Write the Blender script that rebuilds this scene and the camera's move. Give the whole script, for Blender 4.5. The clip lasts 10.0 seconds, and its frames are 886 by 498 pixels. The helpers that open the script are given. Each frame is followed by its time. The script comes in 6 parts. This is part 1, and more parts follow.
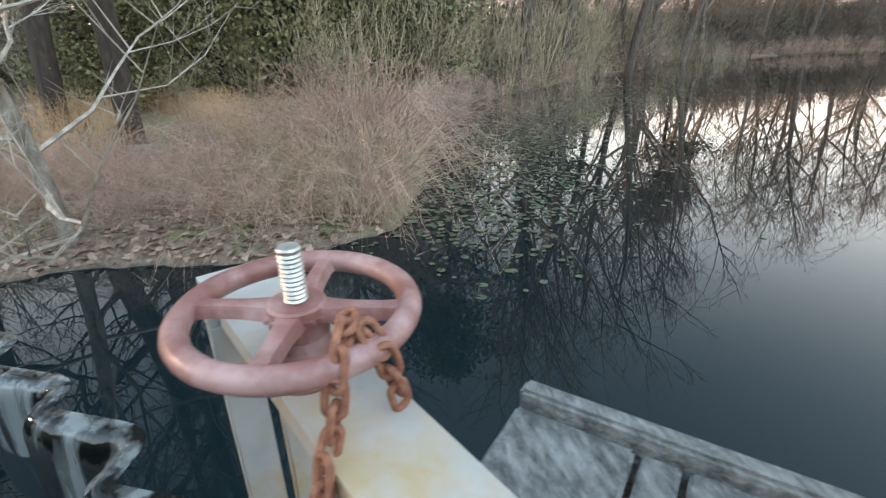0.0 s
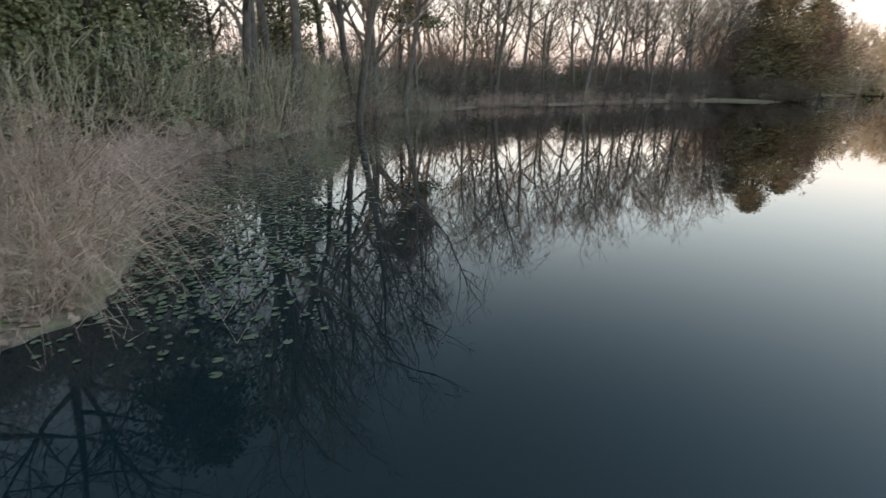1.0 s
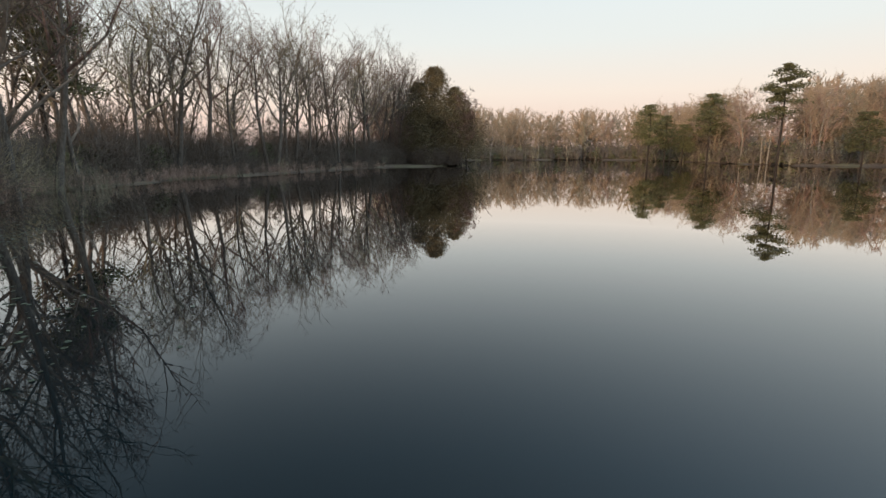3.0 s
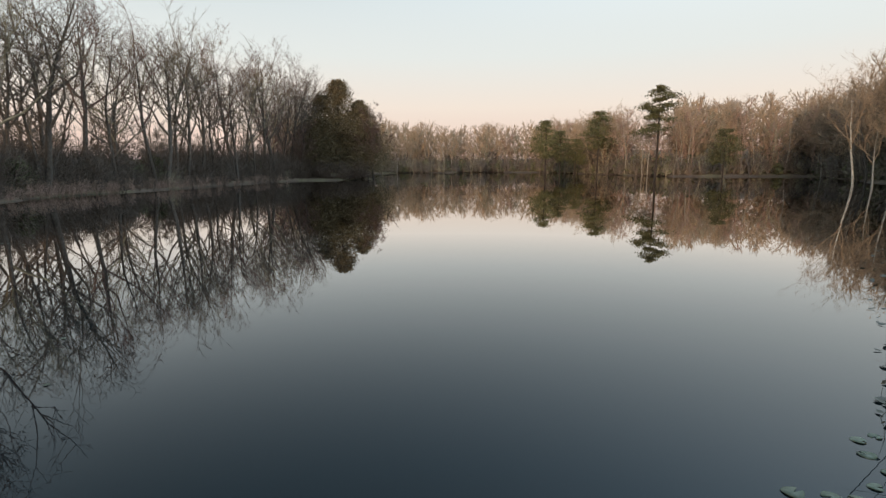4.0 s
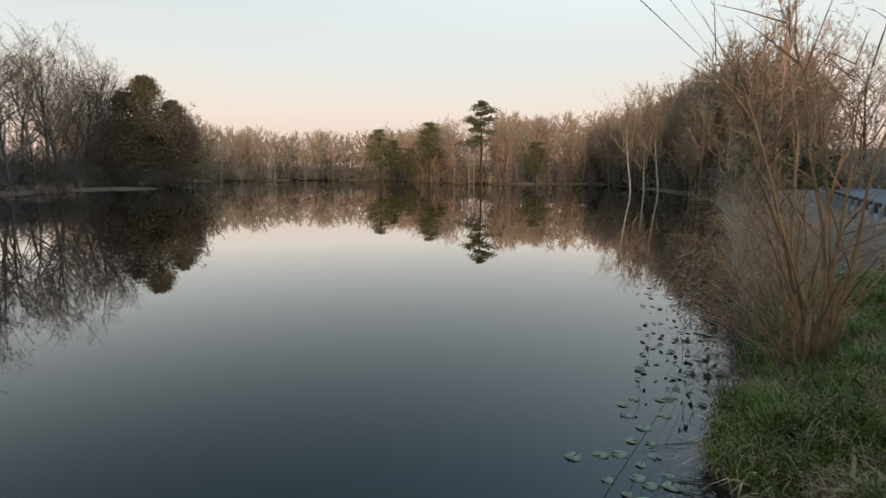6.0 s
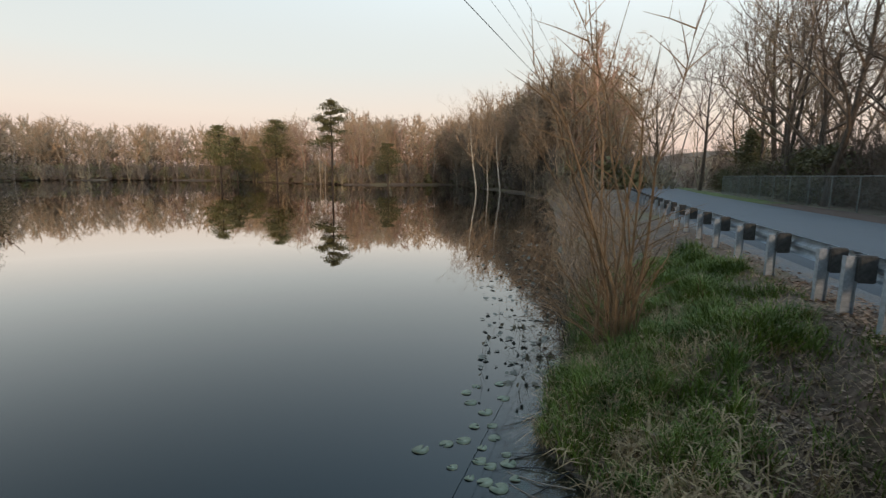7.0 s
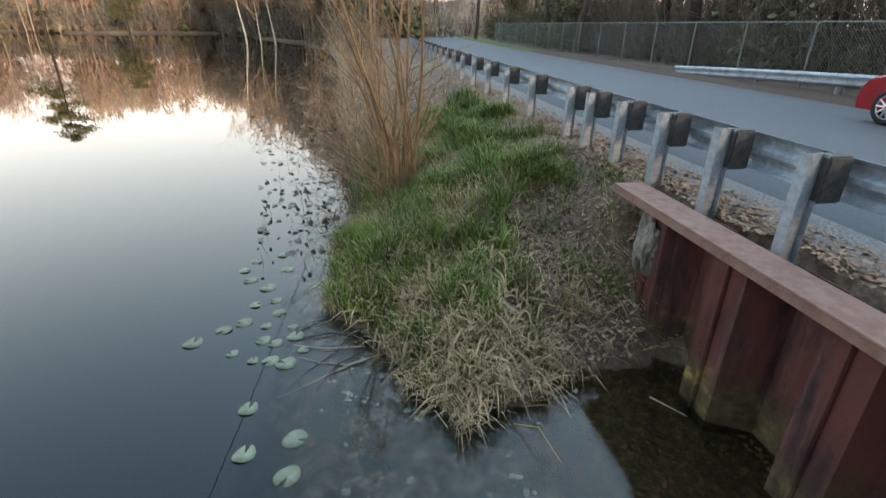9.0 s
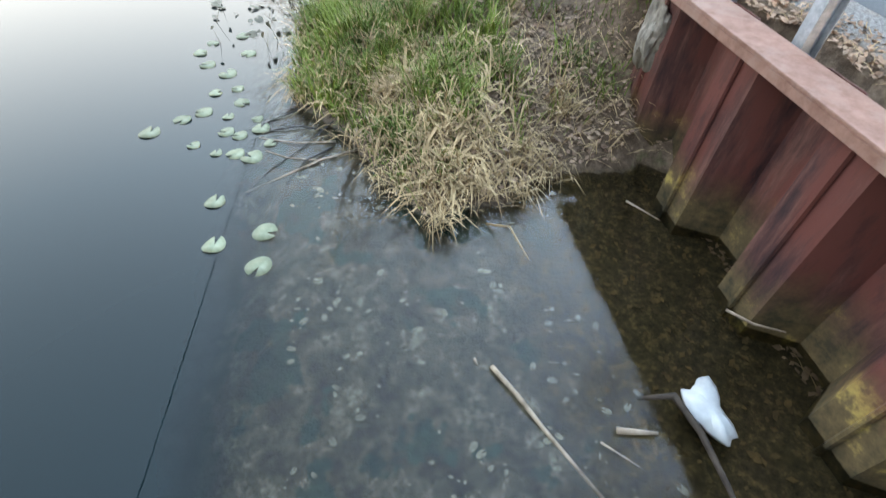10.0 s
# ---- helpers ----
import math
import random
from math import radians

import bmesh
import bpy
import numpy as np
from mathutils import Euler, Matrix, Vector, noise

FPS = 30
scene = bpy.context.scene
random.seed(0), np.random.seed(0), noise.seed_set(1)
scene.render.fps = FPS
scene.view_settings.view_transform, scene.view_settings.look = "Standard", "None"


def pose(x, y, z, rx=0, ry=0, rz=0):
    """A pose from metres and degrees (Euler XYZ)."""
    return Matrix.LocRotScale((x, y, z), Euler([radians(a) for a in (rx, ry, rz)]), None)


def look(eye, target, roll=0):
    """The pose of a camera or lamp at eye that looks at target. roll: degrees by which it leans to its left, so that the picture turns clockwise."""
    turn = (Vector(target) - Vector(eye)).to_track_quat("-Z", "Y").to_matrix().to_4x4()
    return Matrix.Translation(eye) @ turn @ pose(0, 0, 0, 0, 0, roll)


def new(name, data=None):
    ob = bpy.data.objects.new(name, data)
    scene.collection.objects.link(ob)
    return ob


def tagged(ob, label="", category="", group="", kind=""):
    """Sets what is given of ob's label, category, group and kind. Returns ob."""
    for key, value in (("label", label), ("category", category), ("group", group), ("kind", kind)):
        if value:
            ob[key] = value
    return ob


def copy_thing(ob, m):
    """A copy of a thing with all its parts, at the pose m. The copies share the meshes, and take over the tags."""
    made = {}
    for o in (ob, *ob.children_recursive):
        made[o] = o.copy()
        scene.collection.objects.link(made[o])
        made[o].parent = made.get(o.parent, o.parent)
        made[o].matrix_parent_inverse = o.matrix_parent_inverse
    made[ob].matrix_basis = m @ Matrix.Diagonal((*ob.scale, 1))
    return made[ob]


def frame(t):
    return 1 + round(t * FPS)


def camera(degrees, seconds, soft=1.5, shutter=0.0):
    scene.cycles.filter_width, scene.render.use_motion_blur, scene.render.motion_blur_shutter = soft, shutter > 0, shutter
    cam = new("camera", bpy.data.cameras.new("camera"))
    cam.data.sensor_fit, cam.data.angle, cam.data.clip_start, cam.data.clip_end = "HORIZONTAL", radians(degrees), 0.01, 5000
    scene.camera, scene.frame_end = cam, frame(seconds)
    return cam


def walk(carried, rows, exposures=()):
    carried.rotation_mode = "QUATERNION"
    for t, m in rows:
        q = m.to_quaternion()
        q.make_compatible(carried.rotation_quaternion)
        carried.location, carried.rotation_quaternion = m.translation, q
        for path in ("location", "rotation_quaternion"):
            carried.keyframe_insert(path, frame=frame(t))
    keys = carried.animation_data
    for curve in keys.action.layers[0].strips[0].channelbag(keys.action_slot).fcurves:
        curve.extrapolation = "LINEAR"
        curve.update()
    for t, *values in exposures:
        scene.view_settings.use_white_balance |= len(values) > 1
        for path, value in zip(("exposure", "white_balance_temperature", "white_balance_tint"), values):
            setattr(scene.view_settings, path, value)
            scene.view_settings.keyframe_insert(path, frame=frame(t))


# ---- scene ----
cam = camera(83.67, 10.0, soft=1.25, shutter=0.2)
PATH = [
    (0, pose(-1.000, -0.050, 3.030, 65.82, 0.99, 76.17)),
    (0.1, pose(-1.010, 0.020, 3.030, 65.97, 0.83, 75.07)),
    (0.3, pose(-1.045, 0.160, 3.030, 66.57, 0.16, 70.48)),
    (0.5, pose(-1.080, 0.270, 3.030, 67.46, -0.84, 63.66)),
    (1, pose(-1.040, 0.330, 3.030, 71.07, -0.83, 47.96)),
    (1.5, pose(-0.960, 0.320, 3.030, 73.93, 0.28, 38.78)),
    (2, pose(-0.880, 0.290, 3.030, 75.07, 0.05, 29.98)),
    (2.5, pose(-0.790, 0.260, 3.030, 77.27, -0.22, 21.66)),
    (4, pose(-0.545, 0.190, 3.040, 80.43, 0.16, 4.16)),
    (4.5, pose(-0.472, 0.166, 3.048, 80.70, 0.00, 0.01)),
    (5, pose(-0.356, 0.114, 3.082, 80.88, 0.14, -3.47)),
    (6.5, pose(-0.204, 0.037, 3.122, 81.55, -0.40, -22.44)),
    (7, pose(-0.085, 0.038, 3.088, 81.51, -0.59, -31.10)),
    (7.5, pose(0.000, -0.000, 3.069, 81.58, -0.48, -36.07)),
    (8, pose(0.072, 0.013, 3.049, 80.39, 0.45, -40.58)),
    (8.5, pose(0.237, 0.117, 3.000, 76.92, -0.20, -48.32)),
    (9, pose(0.459, 0.230, 2.946, 65.74, -1.00, -54.77)),
    (9.5, pose(0.568, 0.249, 2.850, 54.95, -2.24, -54.58)),
    (10, pose(0.685, 0.235, 2.762, 43.21, -3.02, -54.87)),
]
EXPOSURES = [(0.0, 1.42, 6900, 14), (0.5, 1.15, 6500, 9), (1.0, 0.58, 6450, 8), (1.5, 0.3, 6500, 10), (2.5, 0.1, 6600, 10), (4.2, -0.05, 6600, 10), (7.0, -0.05, 6650, 10), (8.0, 0.0, 6700, 11), (8.5, 0.35, 6800, 11), (9.0, 1.05, 6800, 11), (9.5, 1.72, 6850, 12), (10.0, 2.2, 7300, 16)]
walk(cam, PATH, EXPOSURES)

# ---- world and light: clear sky after sunset, glow behind the camera ----
world = bpy.data.worlds.new("dusk_sky")
scene.world = world
world.use_nodes = True
wt = world.node_tree
wt.nodes.clear()
w_out = wt.nodes.new("ShaderNodeOutputWorld")
w_bg = wt.nodes.new("ShaderNodeBackground")
w_geo = wt.nodes.new("ShaderNodeTexCoord")
w_sep = wt.nodes.new("ShaderNodeSeparateXYZ")
w_ramp = wt.nodes.new("ShaderNodeValToRGB")
wt.links.new(w_geo.outputs["Generated"], w_sep.inputs[0])
wt.links.new(w_sep.outputs["Z"], w_ramp.inputs[0])
SKY = [(0.0, (0.80, 0.60, 0.56)), (0.05, (0.90, 0.70, 0.60)), (0.11, (0.93, 0.82, 0.72)), (0.20, (0.82, 0.86, 0.84)), (0.32, (0.74, 0.84, 0.88)), (0.55, (0.50, 0.69, 0.86)), (1.0, (0.35, 0.54, 0.78))]
while len(w_ramp.color_ramp.elements) < len(SKY):
    w_ramp.color_ramp.elements.new(0.5)
for el, (p, c) in zip(w_ramp.color_ramp.elements, SKY):
    el.position, el.color = p, (*c, 1)
# the upper sky is brighter on the side of the glow and deeper blue away from it
w_dot = wt.nodes.new("ShaderNodeVectorMath")
w_dot.operation = "DOT_PRODUCT"
w_dot.inputs[1].default_value = (1.08, 0.10, 0.0)
wt.links.new(w_geo.outputs["Generated"], w_dot.inputs[0])
w_high = wt.nodes.new("ShaderNodeMapRange")
w_high.interpolation_type = "SMOOTHSTEP"
w_high.inputs[1].default_value, w_high.inputs[2].default_value = 0.18, 0.70
wt.links.new(w_sep.outputs["Z"], w_high.inputs[0])
w_side = wt.nodes.new("ShaderNodeMath")
w_side.operation = "MULTIPLY"
wt.links.new(w_dot.outputs["Value"], w_side.inputs[0])
wt.links.new(w_high.outputs[0], w_side.inputs[1])
w_gain = wt.nodes.new("ShaderNodeMath")
w_gain.operation, w_gain.inputs[0].default_value = "POWER", 3.4
wt.links.new(w_side.outputs[0], w_gain.inputs[1])
w_scale = wt.nodes.new("ShaderNodeVectorMath")
w_scale.operation = "SCALE"
wt.links.new(w_ramp.outputs[0], w_scale.inputs[0])
wt.links.new(w_gain.outputs[0], w_scale.inputs["Scale"])
wt.links.new(w_scale.outputs[0], w_bg.inputs[0])
w_bg.inputs[1].default_value = 1.0
wt.links.new(w_bg.outputs[0], w_out.inputs[0])
sun_data = bpy.data.lights.new("sun", "SUN")
sun_data.energy, sun_data.angle, sun_data.color = 2.7, radians(12), (1.0, 0.72, 0.50)
sun = new("sun", sun_data)
sun.matrix_world = look((-20, -65, 13.0), (0, 0, 0))


# ---- materials ----
def node_mat(name):
    m = bpy.data.materials.new(name)
    m.use_nodes = True
    m.node_tree.nodes.clear()
    nt = m.node_tree
    out = nt.nodes.new("ShaderNodeOutputMaterial")
    bs = nt.nodes.new("ShaderNodeBsdfPrincipled")
    nt.links.new(bs.outputs[0], out.inputs[0])
    return m, nt, bs, out


def noise_node(nt, scale, detail=6.0, rough=0.6, coords="Object", stretch=(1, 1, 1)):
    tc = nt.nodes.new("ShaderNodeTexCoord")
    mp = nt.nodes.new("ShaderNodeMapping")
    mp.inputs["Scale"].default_value = stretch
    nt.links.new(tc.outputs[coords], mp.inputs[0])
    n = nt.nodes.new("ShaderNodeTexNoise")
    n.inputs["Scale"].default_value, n.inputs["Detail"].default_value, n.inputs["Roughness"].default_value = scale, detail, rough
    nt.links.new(mp.outputs[0], n.inputs["Vector"])
    return n


def ramp_node(nt, src, stops):
    r = nt.nodes.new("ShaderNodeValToRGB")
    while len(r.color_ramp.elements) < len(stops):
        r.color_ramp.elements.new(0.5)
    for el, (p, c) in zip(r.color_ramp.elements, stops):
        el.position, el.color = p, (*c, 1)
    nt.links.new(src, r.inputs[0])
    return r


def mix_node(nt, fac, a, b, blend="MIX"):
    m = nt.nodes.new("ShaderNodeMix")
    m.data_type, m.blend_type = "RGBA", blend
    for sock, v in ((0, fac), (6, a), (7, b)):
        if isinstance(v, (int, float)):
            m.inputs[sock].default_value = v
        elif isinstance(v, tuple):
            m.inputs[sock].default_value = (*v, 1)
        else:
            nt.links.new(v, m.inputs[sock])
    return m.outputs[2]


def surface(name, dark, light, scale, rough=0.8, bump=0.3, metal=0.0, stain=None, stain_scale=1.0, stain_at=0.55, stretch=(1, 1, 1), vary=0.0, dist=0.01, coords="Object"):
    """Two-scale procedural surface: fine grain between two tones, a larger stain, and bump."""
    m, nt, bs, _ = node_mat(name)
    fine = noise_node(nt, scale, stretch=stretch, coords=coords)
    col = ramp_node(nt, fine.outputs[0], [(0.32, dark), (0.68, light)]).outputs[0]
    if stain:
        big = noise_node(nt, stain_scale, 5, 0.65, coords)
        fac = ramp_node(nt, big.outputs[0], [(stain_at - 0.08, (0, 0, 0)), (stain_at + 0.1, (1, 1, 1))]).outputs[0]
        col = mix_node(nt, fac, col, stain)
    if vary:
        info = nt.nodes.new("ShaderNodeObjectInfo")
        isl = nt.nodes.new("ShaderNodeNewGeometry")
        add = nt.nodes.new("ShaderNodeMath")
        add.operation = "ADD"
        nt.links.new(info.outputs["Random"], add.inputs[0])
        nt.links.new(isl.outputs["Random Per Island"], add.inputs[1])
        half = nt.nodes.new("ShaderNodeMath")
        half.operation, half.inputs[1].default_value = "MULTIPLY", 0.5
        nt.links.new(add.outputs[0], half.inputs[0])
        tone = ramp_node(nt, half.outputs[0], [(0.0, (1 - vary,) * 3), (1.0, (1 + vary,) * 3)]).outputs[0]
        col = mix_node(nt, 1.0, col, tone, "MULTIPLY")
    nt.links.new(col, bs.inputs["Base Color"])
    bs.inputs["Roughness"].default_value, bs.inputs["Metallic"].default_value = rough, metal
    if bump:
        b = nt.nodes.new("ShaderNodeBump")
        b.inputs["Strength"].default_value, b.inputs["Distance"].default_value = bump, dist
        nt.links.new(fine.outputs[0], b.inputs["Height"])
        nt.links.new(b.outputs[0], bs.inputs["Normal"])
    return m


M = {}
M["bark"] = surface("grey_bark", (0.052, 0.042, 0.033), (0.15, 0.124, 0.099), 9, 0.9, 0.6, stretch=(1, 1, 0.25), vary=0.25, dist=0.03)
M["twig"] = surface("grey_brown_twig", (0.11, 0.086, 0.066), (0.23, 0.18, 0.138), 3, 0.9, 0, vary=0.3)
M["twig_red"] = surface("reddish_twig", (0.14, 0.085, 0.068), (0.27, 0.175, 0.14), 3, 0.9, 0, vary=0.3)
M["twig_warm"] = surface("warm_brown_twig", (0.26, 0.185, 0.12), (0.50, 0.37, 0.245), 2, 0.9, 0, vary=0.3)
M["pale_bark"] = surface("pale_bark", (0.22, 0.19, 0.15), (0.50, 0.44, 0.36), 5, 0.85, 0.4, stain=(0.25, 0.22, 0.17), stain_scale=1.5, stain_at=0.6, dist=0.02)
M["mottled_bark"] = surface("mottled_bark", (0.10, 0.082, 0.062), (0.27, 0.235, 0.19), 7, 0.9, 0.6, stain=(0.38, 0.35, 0.30), stain_scale=3.0, stain_at=0.58, stretch=(1, 1, 0.4), dist=0.02)
M["dark_bark"] = surface("dark_bark", (0.024, 0.018, 0.014), (0.072, 0.054, 0.042), 8, 0.95, 0.7, stretch=(1, 1, 0.3), dist=0.03)
M["brush"] = surface("dry_brush", (0.25, 0.152, 0.112), (0.52, 0.36, 0.27), 1.2, 0.9, 0, vary=0.4)
M["straw"] = surface("pale_straw", (0.27, 0.18, 0.09), (0.62, 0.455, 0.255), 3, 0.85, 0, vary=0.4)
M["tan_grass"] = surface("tan_grass", (0.42, 0.26, 0.13), (0.62, 0.42, 0.24), 1.0, 0.85, 0, vary=0.3)
M["grass"] = surface("green_grass", (0.062, 0.108, 0.010), (0.215, 0.285, 0.042), 1.5, 0.7, 0, vary=0.45)
M["needle"] = surface("pine_needle", (0.07, 0.07, 0.026), (0.19, 0.175, 0.07), 0.8, 0.7, 0, vary=0.4)
M["evergreen"] = surface("evergreen_leaf", (0.065, 0.07, 0.03), (0.175, 0.17, 0.078), 0.5, 0.6, 0, vary=0.45)
M["white_bark"] = surface("white_bark", (0.36, 0.33, 0.27), (0.68, 0.64, 0.55), 4, 0.8, 0.3, stain=(0.28, 0.24, 0.18), stain_scale=1.2, stain_at=0.6, dist=0.02)
M["sapling"] = surface("sapling_bark", (0.19, 0.125, 0.07), (0.42, 0.28, 0.16), 5, 0.85, 0, vary=0.35)
M["leaf_litter"] = surface("fallen_leaf", (0.19, 0.115, 0.078), (0.48, 0.34, 0.245), 3, 0.85, 0, vary=0.5)
M["galv"] = surface("galvanised_steel", (0.31, 0.36, 0.41), (0.52, 0.575, 0.62), 18, 0.5, 0.1, metal=0.35, stain=(0.26, 0.30, 0.335), stain_scale=4, dist=0.003)
M["block"] = surface("black_offset_block", (0.05, 0.05, 0.05), (0.12, 0.12, 0.115), 14, 0.7, 0.3)
M["asphalt"] = surface("asphalt", (0.092, 0.099, 0.107), (0.175, 0.186, 0.198), 60, 0.85, 0.4, stain=(0.142, 0.151, 0.161), stain_scale=0.4, dist=0.006)
M["gravel"] = surface("gravel_shoulder", (0.085, 0.083, 0.08), (0.29, 0.288, 0.285), 40, 0.9, 0.8, stain=(0.24, 0.19, 0.15), stain_scale=1.2, dist=0.02)
M["cap"] = surface("rusted_cap_steel", (0.22, 0.11, 0.08), (0.36, 0.205, 0.16), 10, 0.7, 0.25, stain=(0.34, 0.22, 0.18), stain_scale=3, dist=0.005)
M["lip"] = surface("olive_stained_steel", (0.12, 0.085, 0.045), (0.30, 0.225, 0.12), 9, 0.75, 0.3, stain=(0.20, 0.11, 0.075), stain_scale=4, dist=0.004)
M["wheel"] = surface("red_oxide_paint", (0.19, 0.075, 0.062), (0.29, 0.135, 0.112), 14, 0.42, 0.12, stain=(0.40, 0.25, 0.23), stain_scale=6, dist=0.004)
M["chain"] = surface("rusty_chain", (0.16, 0.055, 0.03), (0.36, 0.155, 0.09), 60, 0.8, 0.6, dist=0.004)
M["steel"] = surface("bare_threaded_steel", (0.36, 0.35, 0.32), (0.58, 0.57, 0.53), 40, 0.35, 0.1, metal=0.7)
M["white"] = surface("white_painted_steel", (0.31, 0.31, 0.287), (0.42, 0.41, 0.38), 6, 0.5, 0.08, stain=(0.40, 0.30, 0.17), stain_scale=3.1, stain_at=0.60, dist=0.003)
M["ledge"] = surface("weathered_grey_timber", (0.055, 0.056, 0.052), (0.30, 0.30, 0.28), 46, 0.95, 1.0, stain=(0.085, 0.088, 0.082), stain_scale=21, stain_at=0.60, stretch=(0.35, 1, 1), dist=0.02)
M["pad"] = surface("pale_lily_pad", (0.13, 0.162, 0.10), (0.255, 0.292, 0.205), 14, 0.5, 0.2, vary=0.3, dist=0.004)
M["pad_dark"] = surface("withered_pad", (0.065, 0.065, 0.047), (0.165, 0.16, 0.115), 9, 0.6, 0.1, vary=0.4)
M["pad_green"] = surface("floating_leaf", (0.035, 0.042, 0.022), (0.105, 0.12, 0.068), 5, 0.45, 0.1, vary=0.5)
M["fence"] = surface("fence_wire", (0.17, 0.20, 0.19), (0.32, 0.36, 0.34), 10, 0.6, 0, metal=0.3)
M["cable"] = surface("black_cable", (0.02, 0.02, 0.02), (0.04, 0.04, 0.04), 8, 0.6, 0)
M["car_paint"] = surface("red_car_paint", (0.30, 0.012, 0.02), (0.36, 0.018, 0.026), 3, 0.25, 0)
M["tyre"] = surface("tyre_rubber", (0.012, 0.012, 0.013), (0.03, 0.03, 0.03), 20, 0.8, 0.1)
M["rim"] = surface("alloy_rim", (0.55, 0.56, 0.58), (0.72, 0.73, 0.75), 8, 0.35, 0, metal=0.6)
M["dark_glass"] = surface("tinted_glass", (0.015, 0.018, 0.02), (0.03, 0.034, 0.036), 2, 0.08, 0)
M["litter"] = surface("white_plastic", (0.38, 0.40, 0.42), (0.54, 0.56, 0.56), 8, 0.5, 0.4, dist=0.01)
M["stick"] = surface("bleached_stick", (0.17, 0.13, 0.095), (0.42, 0.34, 0.26), 12, 0.85, 0.3)
M["concrete"] = surface("stained_concrete", (0.15, 0.135, 0.115), (0.36, 0.33, 0.29), 12, 0.9, 0.4, stain=(0.17, 0.15, 0.12), stain_scale=2)
M["dome_leaf"] = surface("russet_olive_leaf", (0.082, 0.066, 0.033), (0.20, 0.152, 0.075), 0.6, 0.8, 0, vary=0.3)
M["silt_flake"] = surface("algae_crust", (0.13, 0.125, 0.10), (0.29, 0.275, 0.225), 30, 0.9, 0, vary=0.5)
M["twig_russet"] = surface("russet_twig", (0.27, 0.17, 0.125), (0.50, 0.335, 0.25), 2, 0.9, 0, vary=0.3)
M["twig_olive"] = surface("olive_grey_twig", (0.19, 0.16, 0.105), (0.38, 0.33, 0.22), 2, 0.9, 0, vary=0.3)
M["brush_tan"] = surface("dry_tan_brush", (0.20, 0.15, 0.085), (0.46, 0.37, 0.23), 1.2, 0.9, 0, vary=0.4)
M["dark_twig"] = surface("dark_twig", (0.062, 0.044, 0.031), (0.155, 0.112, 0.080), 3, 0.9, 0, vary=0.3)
M["sunken_leaf"] = surface("sunken_leaf", (0.04, 0.028, 0.012), (0.16, 0.10, 0.04), 6, 0.8, 0, vary=0.5)
M["house"] = surface("pale_siding", (0.60, 0.62, 0.64), (0.72, 0.74, 0.76), 4, 0.7, 0.1)
M["roof"] = surface("grey_shingle", (0.12, 0.12, 0.13), (0.22, 0.22, 0.23), 8, 0.9, 0.3)


def pile_material():
    m, nt, bs, _ = node_mat("rusted_sheet_pile")
    fine = noise_node(nt, 7, 8, 0.7, stretch=(1, 1, 0.16))
    big = noise_node(nt, 2.6, 6, 0.65, stretch=(1, 1, 0.30))
    rust = ramp_node(nt, fine.outputs[0], [(0.36, (0.030, 0.013, 0.015)), (0.50, (0.082, 0.033, 0.031)), (0.66, (0.21, 0.10, 0.078))]).outputs[0]
    red = mix_node(nt, ramp_node(nt, big.outputs[0], [(0.48, (0, 0, 0)), (0.60, (1, 1, 1))]).outputs[0], rust, (0.145, 0.044, 0.035))
    geo = nt.nodes.new("ShaderNodeNewGeometry")
    sep = nt.nodes.new("ShaderNodeSeparateXYZ")
    nt.links.new(geo.outputs["Position"], sep.inputs[0])
    lev = nt.nodes.new("ShaderNodeMath")
    lev.operation, lev.inputs[1].default_value = "MULTIPLY_ADD", 1.1
    nt.links.new(big.outputs[0], lev.inputs[0])
    low = nt.nodes.new("ShaderNodeMath")
    low.operation, low.inputs[1].default_value = "MULTIPLY", -1.0
    nt.links.new(sep.outputs["Z"], low.inputs[0])
    nt.links.new(low.outputs[0], lev.inputs[2])
    band = ramp_node(nt, lev.outputs[0], [(0.02, (0, 0, 0)), (0.34, (1, 1, 1))]).outputs[0]
    olive = ramp_node(nt, noise_node(nt, 3.5, 6, 0.7).outputs[0], [(0.4, (0.040, 0.032, 0.015)), (0.57, (0.14, 0.10, 0.045)), (0.68, (0.42, 0.31, 0.09))]).outputs[0]
    nt.links.new(mix_node(nt, band, red, olive), bs.inputs["Base Color"])
    bs.inputs["Roughness"].default_value = 0.7
    b = nt.nodes.new("ShaderNodeBump")
    b.inputs["Strength"].default_value, b.inputs["Distance"].default_value = 0.5, 0.012
    nt.links.new(fine.outputs[0], b.inputs["Height"])
    nt.links.new(b.outputs[0], bs.inputs["Normal"])
    return m


